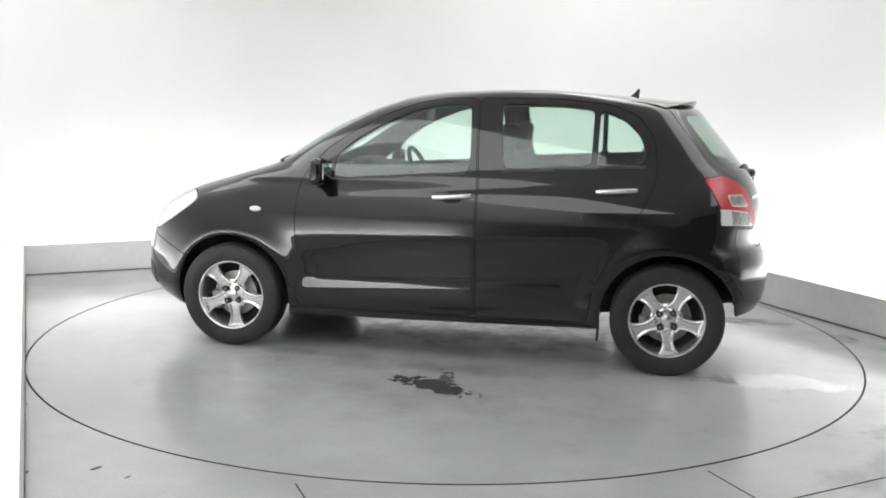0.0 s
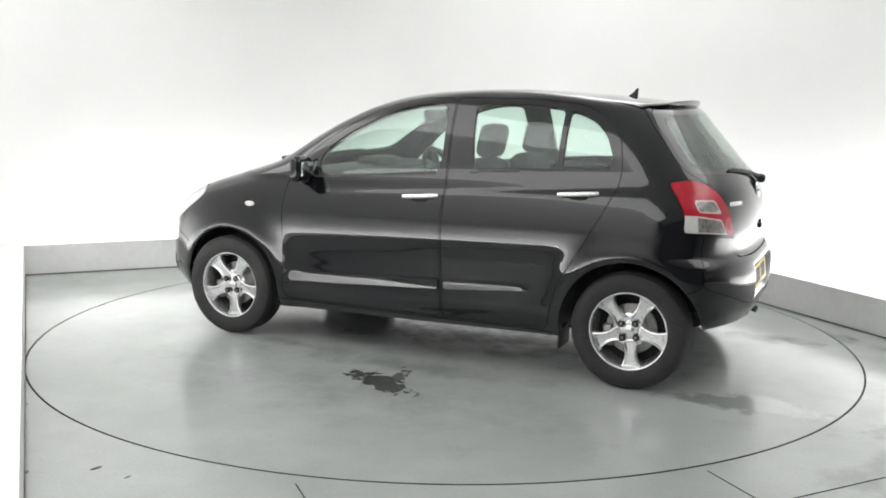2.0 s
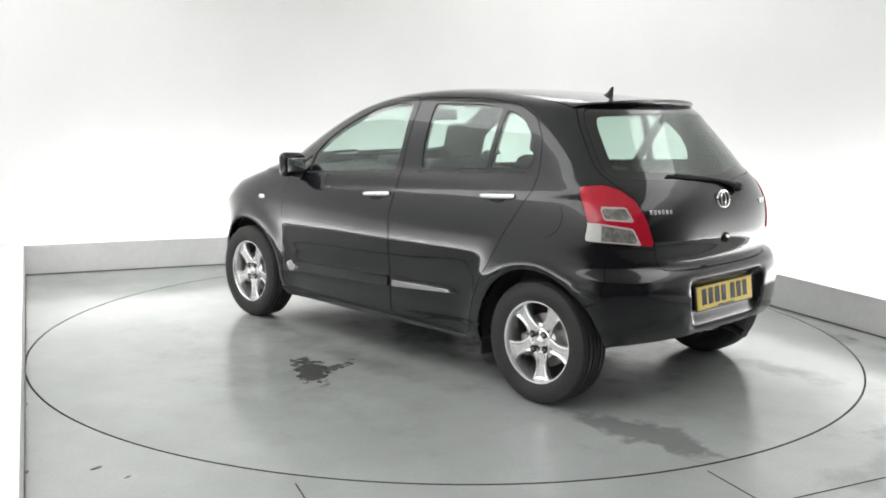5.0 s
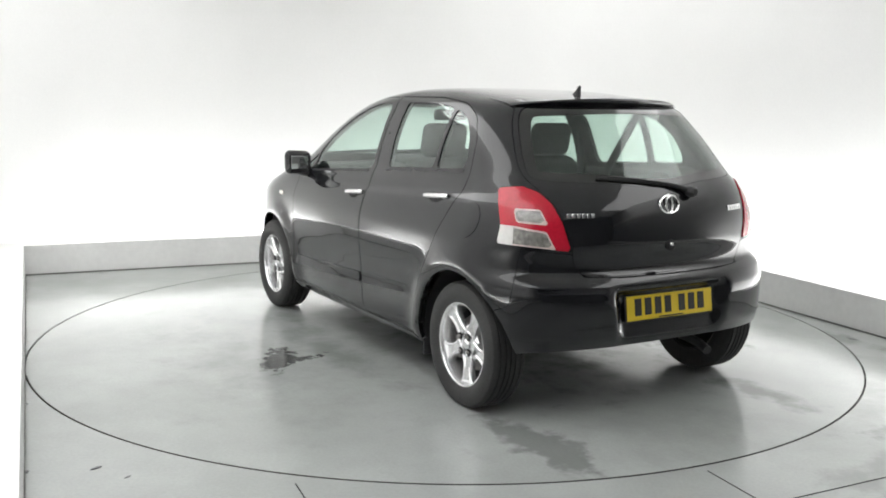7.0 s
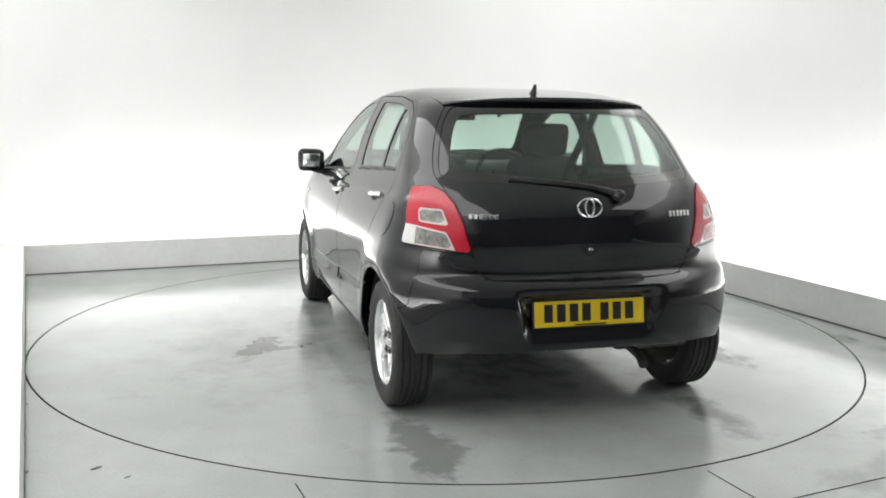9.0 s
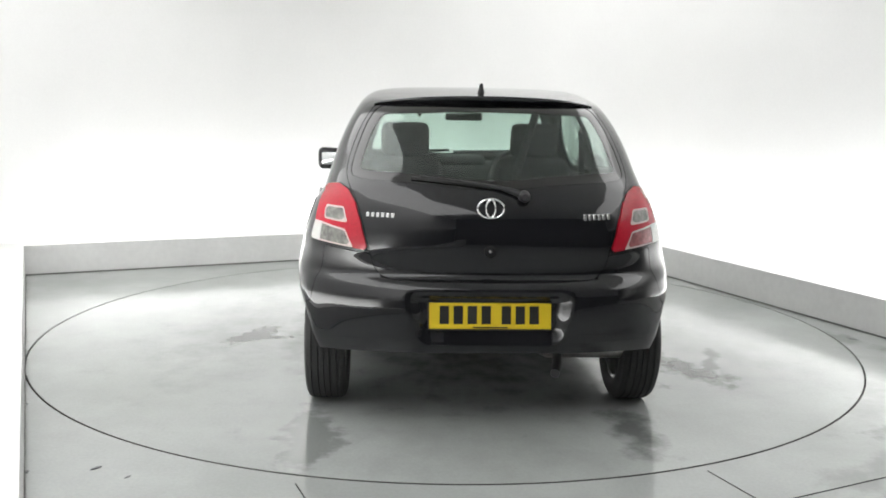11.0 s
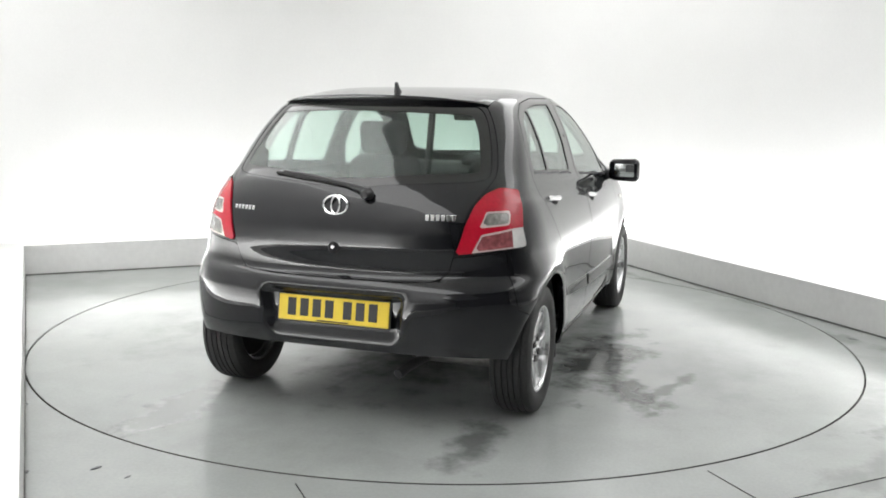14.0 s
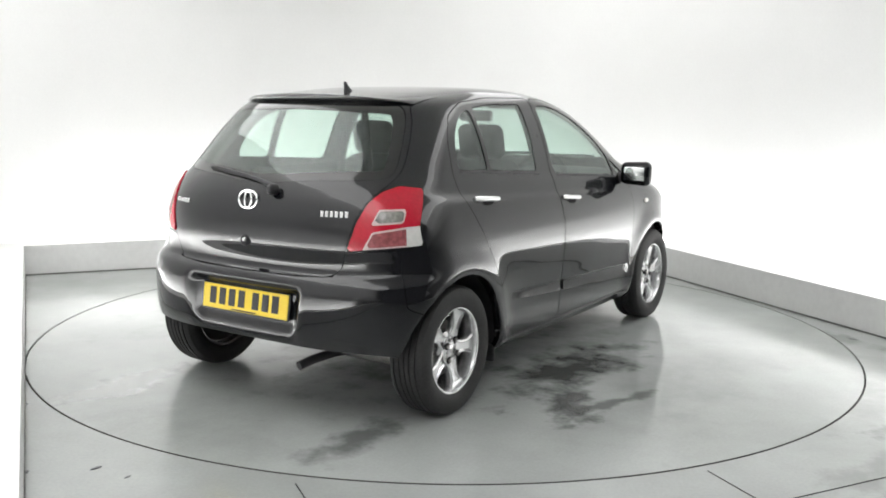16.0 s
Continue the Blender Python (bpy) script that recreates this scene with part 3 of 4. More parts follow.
def build_car():
    ox, oy = PIVOT
    car = tagged(new("car"), "black five-door hatchback with silver alloy wheels and a yellow rear plate", "car")
    put = Matrix.Translation((-ox, -oy, 0))
    sh = Shell()

    def sided(name, faces, mat, thick, label="", proud=0.0, parents=(None, None)):
        out = []
        for k, mirror in enumerate((False, True)):
            own = parents[k]
            out.append(part(name, sh.panel(name, faces, mat, thick, proud, mirror), mat, own or car, label, Matrix() if own else put))
        return out

    # lower edge and arches
    low = spline([(-.6, .355), (-.36, .335), (-.25, .25), (.30, .235), (2.2, .20), (2.8, .19), (3.3, .19)])
    _, sh.f = sh.cut(sh.f, lambda x, y, z: z - low(x))
    for wx in (WHEEL_REAR, WHEEL_FRONT):
        _, sh.f = sh.cut(sh.f, lambda x, y, z, wx=wx: np.where(y > .3, np.hypot(x - wx, z - .297) - ARCH, 1.0))
    skin = list(sh.f)
    # glass first, then the panels round it
    seams = []
    glass = {}
    for key, f in (("a", side(FRONT_GLASS, .04)), ("b", side(FRONT_QUARTER, .02)), ("c", side(REAR_SIDE_GLASS, .03)), ("d", side(REAR_QUARTER, .025)), ("t", back(TAIL_GLASS, .035)), ("w", ahead(WINDSCREEN, .05))):
        glass[key], joint = sh.take(f, .001)
        seams += joint
    lamp, joint = sh.take(corner(TAIL_LAMP, .02), .0022)
    seams += joint
    head, joint = sh.take(side(HEADLAMP, .03), .0022)
    seams += joint
    gate, joint = sh.take(back(TAILGATE, .04), .0013)
    seams += joint
    bumper, joint = sh.take(corner(BUMPER, .01), .002)
    seams += joint
    bonnet_line = polygon_distance(rounded(BONNET + [(x, -y) for x, y in BONNET[::-1]], .04))
    bonnet, joint = sh.take(lambda x, y, z: np.where((x > 2.1) & (z > .6), bonnet_line(x, y), 1.0), .0022)
    seams += joint
    front_bumper, joint = sh.take(lambda x, y, z, d=polygon_distance(NOSE_BUMPER): np.where(x > 2.5, d(x, z), 1.0), .002)
    seams += joint
    front_door, joint = sh.take(side(FRONT_DOOR, .04), .0018)
    seams += joint
    rear_door, joint = sh.take(side(REAR_DOOR, .03), .0018)
    seams += joint

    part("body", sh.panel("body", sh.f, PAINT, .03, both=True), PAINT, car, "glossy black painted bodyshell", put)
    part("seam_filler", sh.panel("seam_filler", seams, GAP, .02, -.005, both=True), GAP, car, "dark rubber seals in the panel gaps", put)
    part("bonnet", sh.panel("bonnet", bonnet, PAINT, .02, both=True), PAINT, car, "", put)
    part("windscreen", sh.panel("windscreen", glass["w"], GLASS, .005, -.004, both=True), GLASS, car, "clear greenish windscreen", put).visible_shadow = False
    part("front_bumper", sh.panel("front_bumper", front_bumper, PAINT, .02, both=True), PAINT, car, "", put)
    rear_bumper = part("rear_bumper", sh.panel("rear_bumper", bumper, PAINT, .02, both=True), PAINT, car, "glossy black bumper with a plate recess", put)
    tailgate = part("tailgate", sh.panel("tailgate", gate, PAINT, .025, both=True), PAINT, car, "glossy black tailgate", put)
    pane, frit = sh.cut(glass["t"], lambda x, y, z, d=back(TAIL_GLASS, .035): d(x, y, z) + .038)
    part("window_border", sh.panel("window_border", frit, FRIT, .006, -.002, both=True), FRIT, tailgate, "black border of the rear window")
    part("rear_window", sh.panel("rear_window", pane, REAR_GLASS, .005, -.003, both=True), REAR_GLASS, tailgate, "tinted rear window").visible_shadow = False
    fd = sided("front_door", front_door, PAINT, .03)
    rd = sided("rear_door", rear_door, PAINT, .03)
    for ob in (sided("door_window", glass["a"], GLASS, .004, "", -.004, fd) + sided("quarter_light", glass["b"], GLASS, .004, "", -.004, fd)
               + sided("door_window", glass["c"], GLASS, .004, "", -.004, rd) + sided("quarter_light", glass["d"], GLASS, .004, "", -.004, rd)):
        ob.visible_shadow = False
    # rubber waist seals under the side glass
    for faces, line, own in ((front_door, [(1.865, .972), (1.865, .985), (1.10, 1.035), (1.10, 1.021)], fd), (rear_door, [(.91, 1.037), (.91, 1.051), (.15, 1.099), (.15, 1.084)], rd)):
        seal, _ = sh.cut(faces, lambda x, y, z, d=polygon_distance(line): d(x, z))
        sided("waist_seal", seal, TRIM, .008, "black rubber window seal", .0015, own)
    # tail lamps in their coloured lenses
    low_line, mid_line = corner(LAMP_LOW, .008), corner(LAMP_MID, .008)
    lower, rest = sh.cut(lamp, low_line)
    middle, red = sh.cut(rest, mid_line)
    outer, inner = sh.cut(lower, lambda x, y, z: .445 - (x + y))
    mid_rim, middle = sh.cut(middle, lambda x, y, z: -(mid_line(x, y, z) + .007))
    lamp_line = corner(TAIL_LAMP, .02)
    low_rim, inner = sh.cut(inner, lambda x, y, z: -(np.maximum(low_line(x, y, z), lamp_line(x, y, z)) + .008))
    lamps = sided("tail_lamp", red, RED, .03, "red tail lamp lens", .006)
    sided("indicator_lens", outer, CLEAR, .025, "clear white lens", .005, lamps)
    sided("lens_rim", mid_rim, LENS_RIM, .025, "pale moulded lens rim", .0065, lamps)
    sided("lens_rim", low_rim, LENS_RIM, .025, "pale moulded lens rim", .006, lamps)
    sided("stop_lens", middle, SMOKE, .025, "smoky clear lens", .003, lamps)
    part("reversing_lens", sh.panel("reversing_lens", inner, SMOKE, .025, .003), SMOKE, lamps[0], "smoky clear lens")
    part("fog_lens", sh.panel("fog_lens", inner, FOG, .025, .003, True), FOG, lamps[1], "dull pinkish red lens")
    sided("headlamp", head, HEAD, .03, "clear headlamp lens", .004)
    # mouldings on the doors
    band = polygon_distance(rounded([(1.045, .415), (2.0, .370), (2.01, .388), (2.0, .428), (1.045, .471)], .006))
    strip, _ = sh.cut(front_door, lambda x, y, z: band(x, z))
    slope = lambda q: .001 + (.012 - (.0055 if q[0] > 1.03 else .0095) * min(max((q[2] - (.385 - .038 * (q[0] - 1.53))) / .058, 0), 1)) * min(max((q[0] - .485) / .10, 0), 1) * min(max((2.03 - q[0]) / .05, .1), 1)
    sided("door_moulding", strip, PAINT, .010, "body-coloured rubbing strip", slope, fd)
    band2 = polygon_distance(rounded([(1.012, .417), (1.012, .473), (.52, .494), (.485, .475), (.497, .455)], .006))
    strip, _ = sh.cut(rear_door, lambda x, y, z: band2(x, z))
    sided("door_moulding", strip, PAINT, .010, "body-coloured rubbing strip", slope, rd)
    flap, _ = sh.cut(skin, lambda x, y, z: np.where(y > .5, np.hypot((x + .035) * 1.0, z - .885) - .078, 1.0))
    part("fuel_flap", sh.panel("fuel_flap", flap, PAINT, .006, .0025), PAINT, car, "round black fuel flap", put)
    part("spoiler", spoiler_mesh(), PAINT, tailgate, "glossy black roof spoiler")
    grille, _ = sh.cut(skin, lambda x, y, z, d=polygon_distance(rounded([(3.02, .29), (3.02, .40), (3.12, .43), (3.3, .43), (3.3, .27)], .02)): np.where(x > 2.9, d(x, z), 1.0))
    part("lower_grille", sh.panel("lower_grille", grille, TRIM, .02, .003, both=True), TRIM, car, "black plastic lower grille", put)
    sill_line = polygon_distance([(.40, .10), (.40, .250), (2.10, .250), (2.10, .10)])
    sill, _ = sh.cut(skin, lambda x, y, z: np.where(y > .5, sill_line(x, z), 1.0))
    sided("sill", sill, PAINT, .02, "", .004)
    return car, put, fd, rd, tailgate, rear_bumper


def skin_y(x, z):
    """Half width of the skin at x and height z."""
    rx, ry = half_ring(z, 400)
    return float(np.interp(-x, -rx, ry))


def tail_x(y, z):
    """How far back the skin lies at that distance from the middle and height."""
    rx, ry = half_ring(z, 400)
    return float(np.interp(abs(y), ry[:199:-1], rx[:199:-1]))


def nose_x(y, z):
    rx, ry = half_ring(z, 400)
    return float(np.interp(abs(y), ry[:200], rx[:200]))


def roof_z(x, y):
    """Height of the roof's rear slope there."""
    best = 1.385
    for z in np.linspace(1.385, 1.478, 60):
        if abs(y) < WIDE(z) * .97 and tail_x(y, z) <= x:
            best = z
    return float(best)


def spoiler_mesh():
    """A lip across the end of the roof: hollow under its edge, rounded at both ends."""
    bm, rings = bmesh.new(), []
    for k in range(41):
        y = -.515 + 1.03 * k / 40
        e = (1 - (abs(y) / .5155) ** 6) ** .5
        xb = tail_x(min(abs(y), .49), 1.39) + max(abs(y) - .49, 0) * .9
        tip = xb + .012 + .008 * e
        top = 1.436 - .022 * (y / .5) ** 2
        prof = [(xb + .05, 1.392), (xb + .022, 1.3945), (tip + .004, 1.398), (tip - .008, 1.404), (tip - .014, top - .008), (tip - .008, top)]
        for a, lift in ((.035, .0035), (.09, .0035), (.16, .003), (.23, .0015)):
            prof.append((tip + a, max(roof_z(tip + a, y) + lift, top - .004 + .02 * a)))
        prof.append((tip + .23, roof_z(tip + .23, y) - .012))
        prof.append((tip + .10, 1.396))
        rings.append([bm.verts.new((x, y, 1.394 + (z - 1.394) * max(e, .05))) if x < tip + .02 else bm.verts.new((x, y, z)) for x, z in prof])
    n = len(rings[0])
    for a, c in zip(rings, rings[1:]):
        for i in range(n):
            bm.faces.new((a[i], a[(i + 1) % n], c[(i + 1) % n], c[i]))
    bm.faces.new(rings[0])
    bm.faces.new(rings[-1][::-1])
    return from_bm("spoiler", bm, PAINT, angle=50)


# ---- wheels ----
def wheel_meshes():
    out = {}
    half = [(.198, .080), (.214, .089), (.240, .0935), (.266, .0915), (.284, .083), (.2935, .069), (.2955, .060), (.2885, .0585), (.2885, .0525), (.2962, .051), (.2964, .030),
            (.289, .0285), (.289, .0225), (.2966, .021), (.2966, .004), (.2895, .003)]
    out["tyre"] = from_bm("tyre", lathe(half + [(r, -y) for r, y in half[::-1]], 72), RUBBER, angle=30)
    out["rim"] = from_bm("rim", lathe([(.2065, .073), (.2065, .079), (.202, .0805), (.191, .078), (.187, .072), (.185, .055), (.180, .030), (.174, -.02), (.186, -.07), (.204, -.08), (.206, -.074), (.190, -.062),
                                       (.180, -.02), (.186, .03), (.195, .062)], 72), ALLOY, angle=35)
    bm = lathe([(.0005, .044), (.030, .044), (.074, .042), (.086, .033), (.088, .0), (.0005, .0)], 48, closed=False)
    out["hub"] = from_bm("hub", bm, ALLOY, angle=35)
    outline = [(-.046, .045), (-.035, .075), (-.030, .10), (-.031, .125), (-.036, .148), (-.045, .169), (-.060, .1865), (.060, .1865), (.045, .169), (.036, .148), (.031, .125), (.030, .10), (.035, .075), (.046, .045)]
    bm = prism(outline, .018, .050)
    bmesh.ops.recalc_face_normals(bm, faces=bm.faces)
    top = [e for e in bm.edges if all(v.co.y > .04 for v in e.verts)]
    bmesh.ops.bevel(bm, geom=top, offset=.009, segments=3, profile=.5, affect="EDGES")
    face = max((f for f in bm.faces if f.normal.y > .9), key=lambda f: f.calc_area())
    bmesh.ops.inset_region(bm, faces=[face], thickness=.008, depth=-.0065, use_even_offset=True)
    for v in bm.verts:  # the spokes fall towards the middle
        r = math.hypot(v.co.x, v.co.z)
        v.co.y += .010 * min(max((r - .05) / .14, 0), 1)
    out["spoke"] = from_bm("spoke", bm, ALLOY, angle=35)
    out["centre_cap"] = from_bm("centre_cap", lathe([(.0005, .056), (.018, .0555), (.026, .051), (.027, .038), (.0005, .038)], 32, closed=False), ALLOY)
    # a dark disc on the hub stands for the shade in each nut's hole
    bm = lathe([(.0165, .0435), (.0165, .0395), (.0005, .0395), (.0005, .0435)], 20)
    out["nut_well_shade"] = from_bm("nut_well_shade", bm, GAP)
    out["wheel_nut"] = from_bm("wheel_nut", lathe([(.0005, .052), (.007, .052), (.009, .049), (.009, .040), (.0005, .040)], 6, closed=False), STEEL, angle=20)
    bm = lathe([(.07, .0), (.128, .0), (.130, -.004), (.128, -.018), (.07, -.018)], 48)
    lathe([(.02, .012), (.072, .010), (.075, -.01), (.02, -.01)], 32, bm=bm)
    out["brake_disc"] = from_bm("brake_disc", bm, STEEL)
    out["brake_caliper"] = from_bm("brake_caliper", box((.05, .06, .11), Matrix.Translation((-.118, -.005, .03)), .012), STEEL)
    out["brake_shield"] = from_bm("brake_shield", lathe([(.0005, -.03), (.176, -.03), (.176, -.036), (.0005, -.036)], 40, closed=False), GAP)
    return out


def build_wheels():
    me = wheel_meshes()
    for wx, half in ((WHEEL_REAR, .723), (WHEEL_FRONT, .734)):
        for s in (1, -1):
            m = put @ Matrix.Translation((wx, half * s, .2962)) @ Matrix.Rotation(0 if s > 0 else math.pi, 4, "Z") @ Matrix.Rotation(radians(186 if s > 0 else 195 + wx * 6), 4, "Y")
            wheel = part("wheel", me["rim"], ALLOY, car, "silver five-spoke alloy wheel", m)
            part("tyre", me["tyre"], RUBBER, wheel, "dark rubber tyre")
            for name in ("hub", "centre_cap", "brake_disc", "brake_caliper", "brake_shield"):
                part(name, me[name], None, wheel)
            for k in range(5):
                part("spoke", me["spoke"], ALLOY, wheel, "", Matrix.Rotation(radians(72 * k), 4, "Y"))
            for k in range(4):
                spot = Matrix.Rotation(radians(90 * k + 45), 4, "Y") @ Matrix.Translation((.050, .017, 0))
                part("nut_well_shade", me["nut_well_shade"], GAP, wheel, "", spot)
                part("wheel_nut", me["wheel_nut"], STEEL, wheel, "", spot)
    # liners of the arches
    for wx in (WHEEL_REAR, WHEEL_FRONT):
        for s in (1, -1):
            verts, faces, n = [], [], 29
            for k in range(n):
                lo_a, hi_a = (-8, 172) if wx < 1 else (-14, 194)
                a = radians(lo_a + (hi_a - lo_a) * k / (n - 1))
                for r, y in ((ARCH + .012, .812), (ARCH + .006, .60), (ARCH + .004, .47), (.02, .47)):
                    lim = min(y, skin_y(min(max(wx + r * math.cos(a), -.4), 3.0), .45) - .03)
                    verts.append((wx + r * math.cos(a), s * lim, .297 + r * math.sin(a)))
            for k in range(n - 1):
                for j in range(3):
                    q = (4 * k + j, 4 * k + j + 1, 4 * k + j + 5, 4 * k + j + 4)
                    faces.append(q if s > 0 else q[::-1])
            part("arch_liner", mesh("arch_liner", verts, faces, TRIM), TRIM, car, "dark plastic wheel arch liner", put)


# ---- outside fittings ----
def build_fittings():
    # door handles: a satin bar over a dark patch that stands for the cup's shade
    for doors, x0, x1, z0, z1 in ((front_doors, 1.268, 1.062, .898, .914), (rear_doors, .402, .194, .955, .970)):
        for door, s in zip(doors, (1, -1)):
            n = 9
            path, rad = [], []
            for k in range(n):
                t = k / (n - 1)
                x, z = x0 + (x1 - x0) * t, z0 + (z1 - z0) * t
                bulge = math.sin(math.pi * t) ** .5
                path.append((x, s * (skin_y(x, z) + .001 + .011 * bulge), z))
                rad.append(.0115 if 0 < k < n - 1 else .010)
            bm = add_tube(bmesh.new(), path, rad, 12, flat=1.15)
            part("handle", from_bm("handle", bm, SILVER), SILVER, door, "satin chrome door handle")
            xm, zm = (x0 + x1) / 2, (z0 + z1) / 2 - .017
            bm = bmesh.new()
            bmesh.ops.create_uvsphere(bm, u_segments=24, v_segments=12, radius=1)
            bmesh.ops.scale(bm, vec=(.052, .006, .034), verts=bm.verts)
            bmesh.ops.translate(bm, vec=(xm, s * skin_y(xm, zm), zm), verts=bm.verts)
            part("handle_cup_shade", from_bm("handle_cup_shade", bm, GAP), GAP, door, "dark patch for the shade in the recess behind the handle")
    # mirrors
    for door, s in zip(front_doors, (1, -1)):
        bm = box((.078, .190 if s < 0 else .168, .150), Matrix(), .048, 4)
        for v in bm.verts:
            k = .5 - v.co.y * s / .195
            v.co.z *= 1 - .12 * k
            v.co.x += .02 * k
            if v.co.x > .02:
                v.co.y *= .86
                v.co.z *= .82
        bmesh.ops.transform(bm, matrix=Matrix.Translation((1.885, s * .888 if s < 0 else .853, .998 if s < 0 else 1.025)) @ Matrix.Rotation(radians(-8 * s), 4, "Z"), verts=bm.verts)
        arm = add_tube(bmesh.new(), [(1.905, s * .85, .972), (1.915, s * .81, .965), (1.925, s * .765, .965)], [.022, .026, .036], 12)
        housing = part("mirror_housing", from_bm("mirror_housing", bm, PAINT), PAINT, door, "glossy black door mirror")
        part("mirror_arm", from_bm("mirror_arm", arm, TRIM), TRIM, door)
        bm = box((.006, .122 if s < 0 else .104, .080), Matrix.Translation((1.8455, s * .893 if s < 0 else .858, .998 if s < 0 else 1.025)) @ Matrix.Rotation(radians(-8 * s), 4, "Z"), .003)
        part("mirror_glass", from_bm("mirror_glass", bm, MIRROR), MIRROR, housing, "reflecting mirror glass")
    # side repeaters
    for s in (1, -1):
        bm = bmesh.new()
        bmesh.ops.create_uvsphere(bm, u_segments=20, v_segments=10, radius=1)
        bmesh.ops.scale(bm, vec=(.034, .010, .016), verts=bm.verts)
        bmesh.ops.translate(bm, vec=(2.282, s * (skin_y(2.282, .80) + .002), .80), verts=bm.verts)
        part("side_repeater", from_bm("side_repeater", bm, ORANGE_CLEAR), None, car, "small clear side repeater", put)
    # aerial stub on the roof
    bm, rings = bmesh.new(), []
    for x, z, a, c in ((.238, 1.447, .030, .019), (.236, 1.457, .027, .017), (.227, 1.470, .018, .012), (.219, 1.484, .011, .010), (.215, 1.495, .008, .008), (.214, 1.499, .003, .003)):
        rings.append([bm.verts.new((x + a * math.cos(k * math.tau / 16), c * math.sin(k * math.tau / 16), z)) for k in range(16)])
    for a, c in zip(rings, rings[1:]):
        for k in range(16):
            bm.faces.new((a[k], a[(k + 1) % 16], c[(k + 1) % 16], c[k]))
    bm.faces.new(rings[0][::-1])
    bm.faces.new(rings[-1])
    part("aerial", from_bm("aerial", bm, TRIM), TRIM, car, "short black aerial stub", put)
    # rear wiper
    base = (tail_x(-.137, 1.018) - .022, -.137, 1.018)
    path = [base]
    for y, z in ((-.10, 1.035), (-.02, 1.055), (.12, 1.075), (.30, 1.092)):
        path.append((tail_x(y, z) - .018, y, z))
    arm = part("wiper_arm", from_bm("wiper_arm", add_tube(bmesh.new(), path, [.016, .014, .008, .006, .005], 10), TRIM), TRIM, tailgate, "black rear wiper arm")
    blade = [(tail_x(y, z) - .007, y, z) for y, z in ((-.03, 1.048), (.08, 1.062), (.2, 1.073), (.34, 1.085))]
    part("wiper_blade", from_bm("wiper_blade", add_tube(bmesh.new(), blade, .007, 8), RUBBER), RUBBER, arm)
    bm = lathe([(.0005, -.034), (.014, -.033), (.024, -.02), (.026, .01), (.0005, .01)], 24, Matrix.Translation(base) @ Matrix.Rotation(radians(-90), 4, "Z"), closed=False)
    part("wiper_pivot", from_bm("wiper_pivot", bm, TRIM), TRIM, arm)
    # maker's oval and name bars, as plain bright shapes
    zc, tilt = .966, 8

    def on_tail(y, z, out=.004):
        dx = (tail_x(y + .01, z) - tail_x(y - .01, z)) / .02
        return Matrix.Translation((tail_x(y, z) - out, y, z)) @ Matrix.Rotation(math.atan(-dx), 4, "Z") @ Matrix.Rotation(radians(tilt), 4, "Y")
    m = on_tail(.004, zc)
    bm = bmesh.new()
    for a, c in ((.056, .041), (.020, .037)):
        add_tube(bm, [(0, a * math.cos(k * math.tau / 40), c * math.sin(k * math.tau / 40)) for k in range(40)], .0052, 8, closed=True)
    bmesh.ops.transform(bm, matrix=m, verts=bm.verts)
    part("badge", from_bm("badge", bm, CHROME), CHROME, tailgate, "oval chrome badge")
    for y0, y1, z, h in ((.535, .408, .930, .020), (-.392, -.520, .930, .026)):
        bm, n = bmesh.new(), 6
        for k in range(n):
            y = y0 + (y1 - y0) * (k + .5) / n
            add_box(bm, (.004, abs(y1 - y0) / n * .72, h), on_tail(y, z, .002), .0015, 1)
        part("name_bars", from_bm("name_bars", bm, CHROME), CHROME, tailgate, "row of small chrome bars")
    bm = lathe([(.0005, -.010), (.020, -.010), (.026, -.004), (.026, .006), (.0005, .006)], 28, on_tail(.004, .785, 0) @ Matrix.Rotation(radians(-90), 4, "Z"), closed=False)
    lock = part("lock_bezel", from_bm("lock_bezel", bm, GAP), GAP, tailgate, "dark lock surround")
    bm = lathe([(.0005, -.016), (.007, -.015), (.010, -.010), (.0005, -.008)], 20, on_tail(.004, .787, 0) @ Matrix.Rotation(radians(-90), 4, "Z"), closed=False)
    part("lock", from_bm("lock", bm, CHROME), CHROME, lock)
    # number plate
    m = Matrix.Translation((-.5035, 0, .512)) @ Matrix.Rotation(radians(8), 4, "Y")
    plate = part("number_plate", box((.004, .52, .111), m, .0015, 1), YELLOW, rear_bumper, "yellow rear number plate with black bars")
    for k in range(7):
        y = .196 - k * .0595 - (.026 if k > 3 else 0)
        part("plate_bar", box((.003, .040, .077), m @ Matrix.Translation((-.0028, y, .004)), .001, 1), INK, plate)
    part("maker_bar", box((.003, .15, .006), m @ Matrix.Translation((-.0028, 0, -.049)), .001, 1), INK, plate)
    part("plate_holder", box((.006, .535, .122), m @ Matrix.Translation((.006, 0, -.002)), .003, 1), TRIM, rear_bumper)
    # exhaust
    bm = add_tube(bmesh.new(), [(-.10, -.36, .27), (-.28, -.33, .275), (-.40, -.31, .268), (-.47, -.29, .250)], .021, 16)
    pipe = part("exhaust_pipe", from_bm("exhaust_pipe", bm, TRIM), TRIM, car, "dark exhaust tail pipe", put)
    bm = lathe([(.0005, -.20), (.06, -.20), (.075, -.17), (.075, .17), (.06, .20), (.0005, .20)], 28, Matrix.Translation((-.20, -.46, .325)), closed=False)
    part("silencer", from_bm("silencer", bm, STEEL), STEEL, car, "worn steel silencer", put)
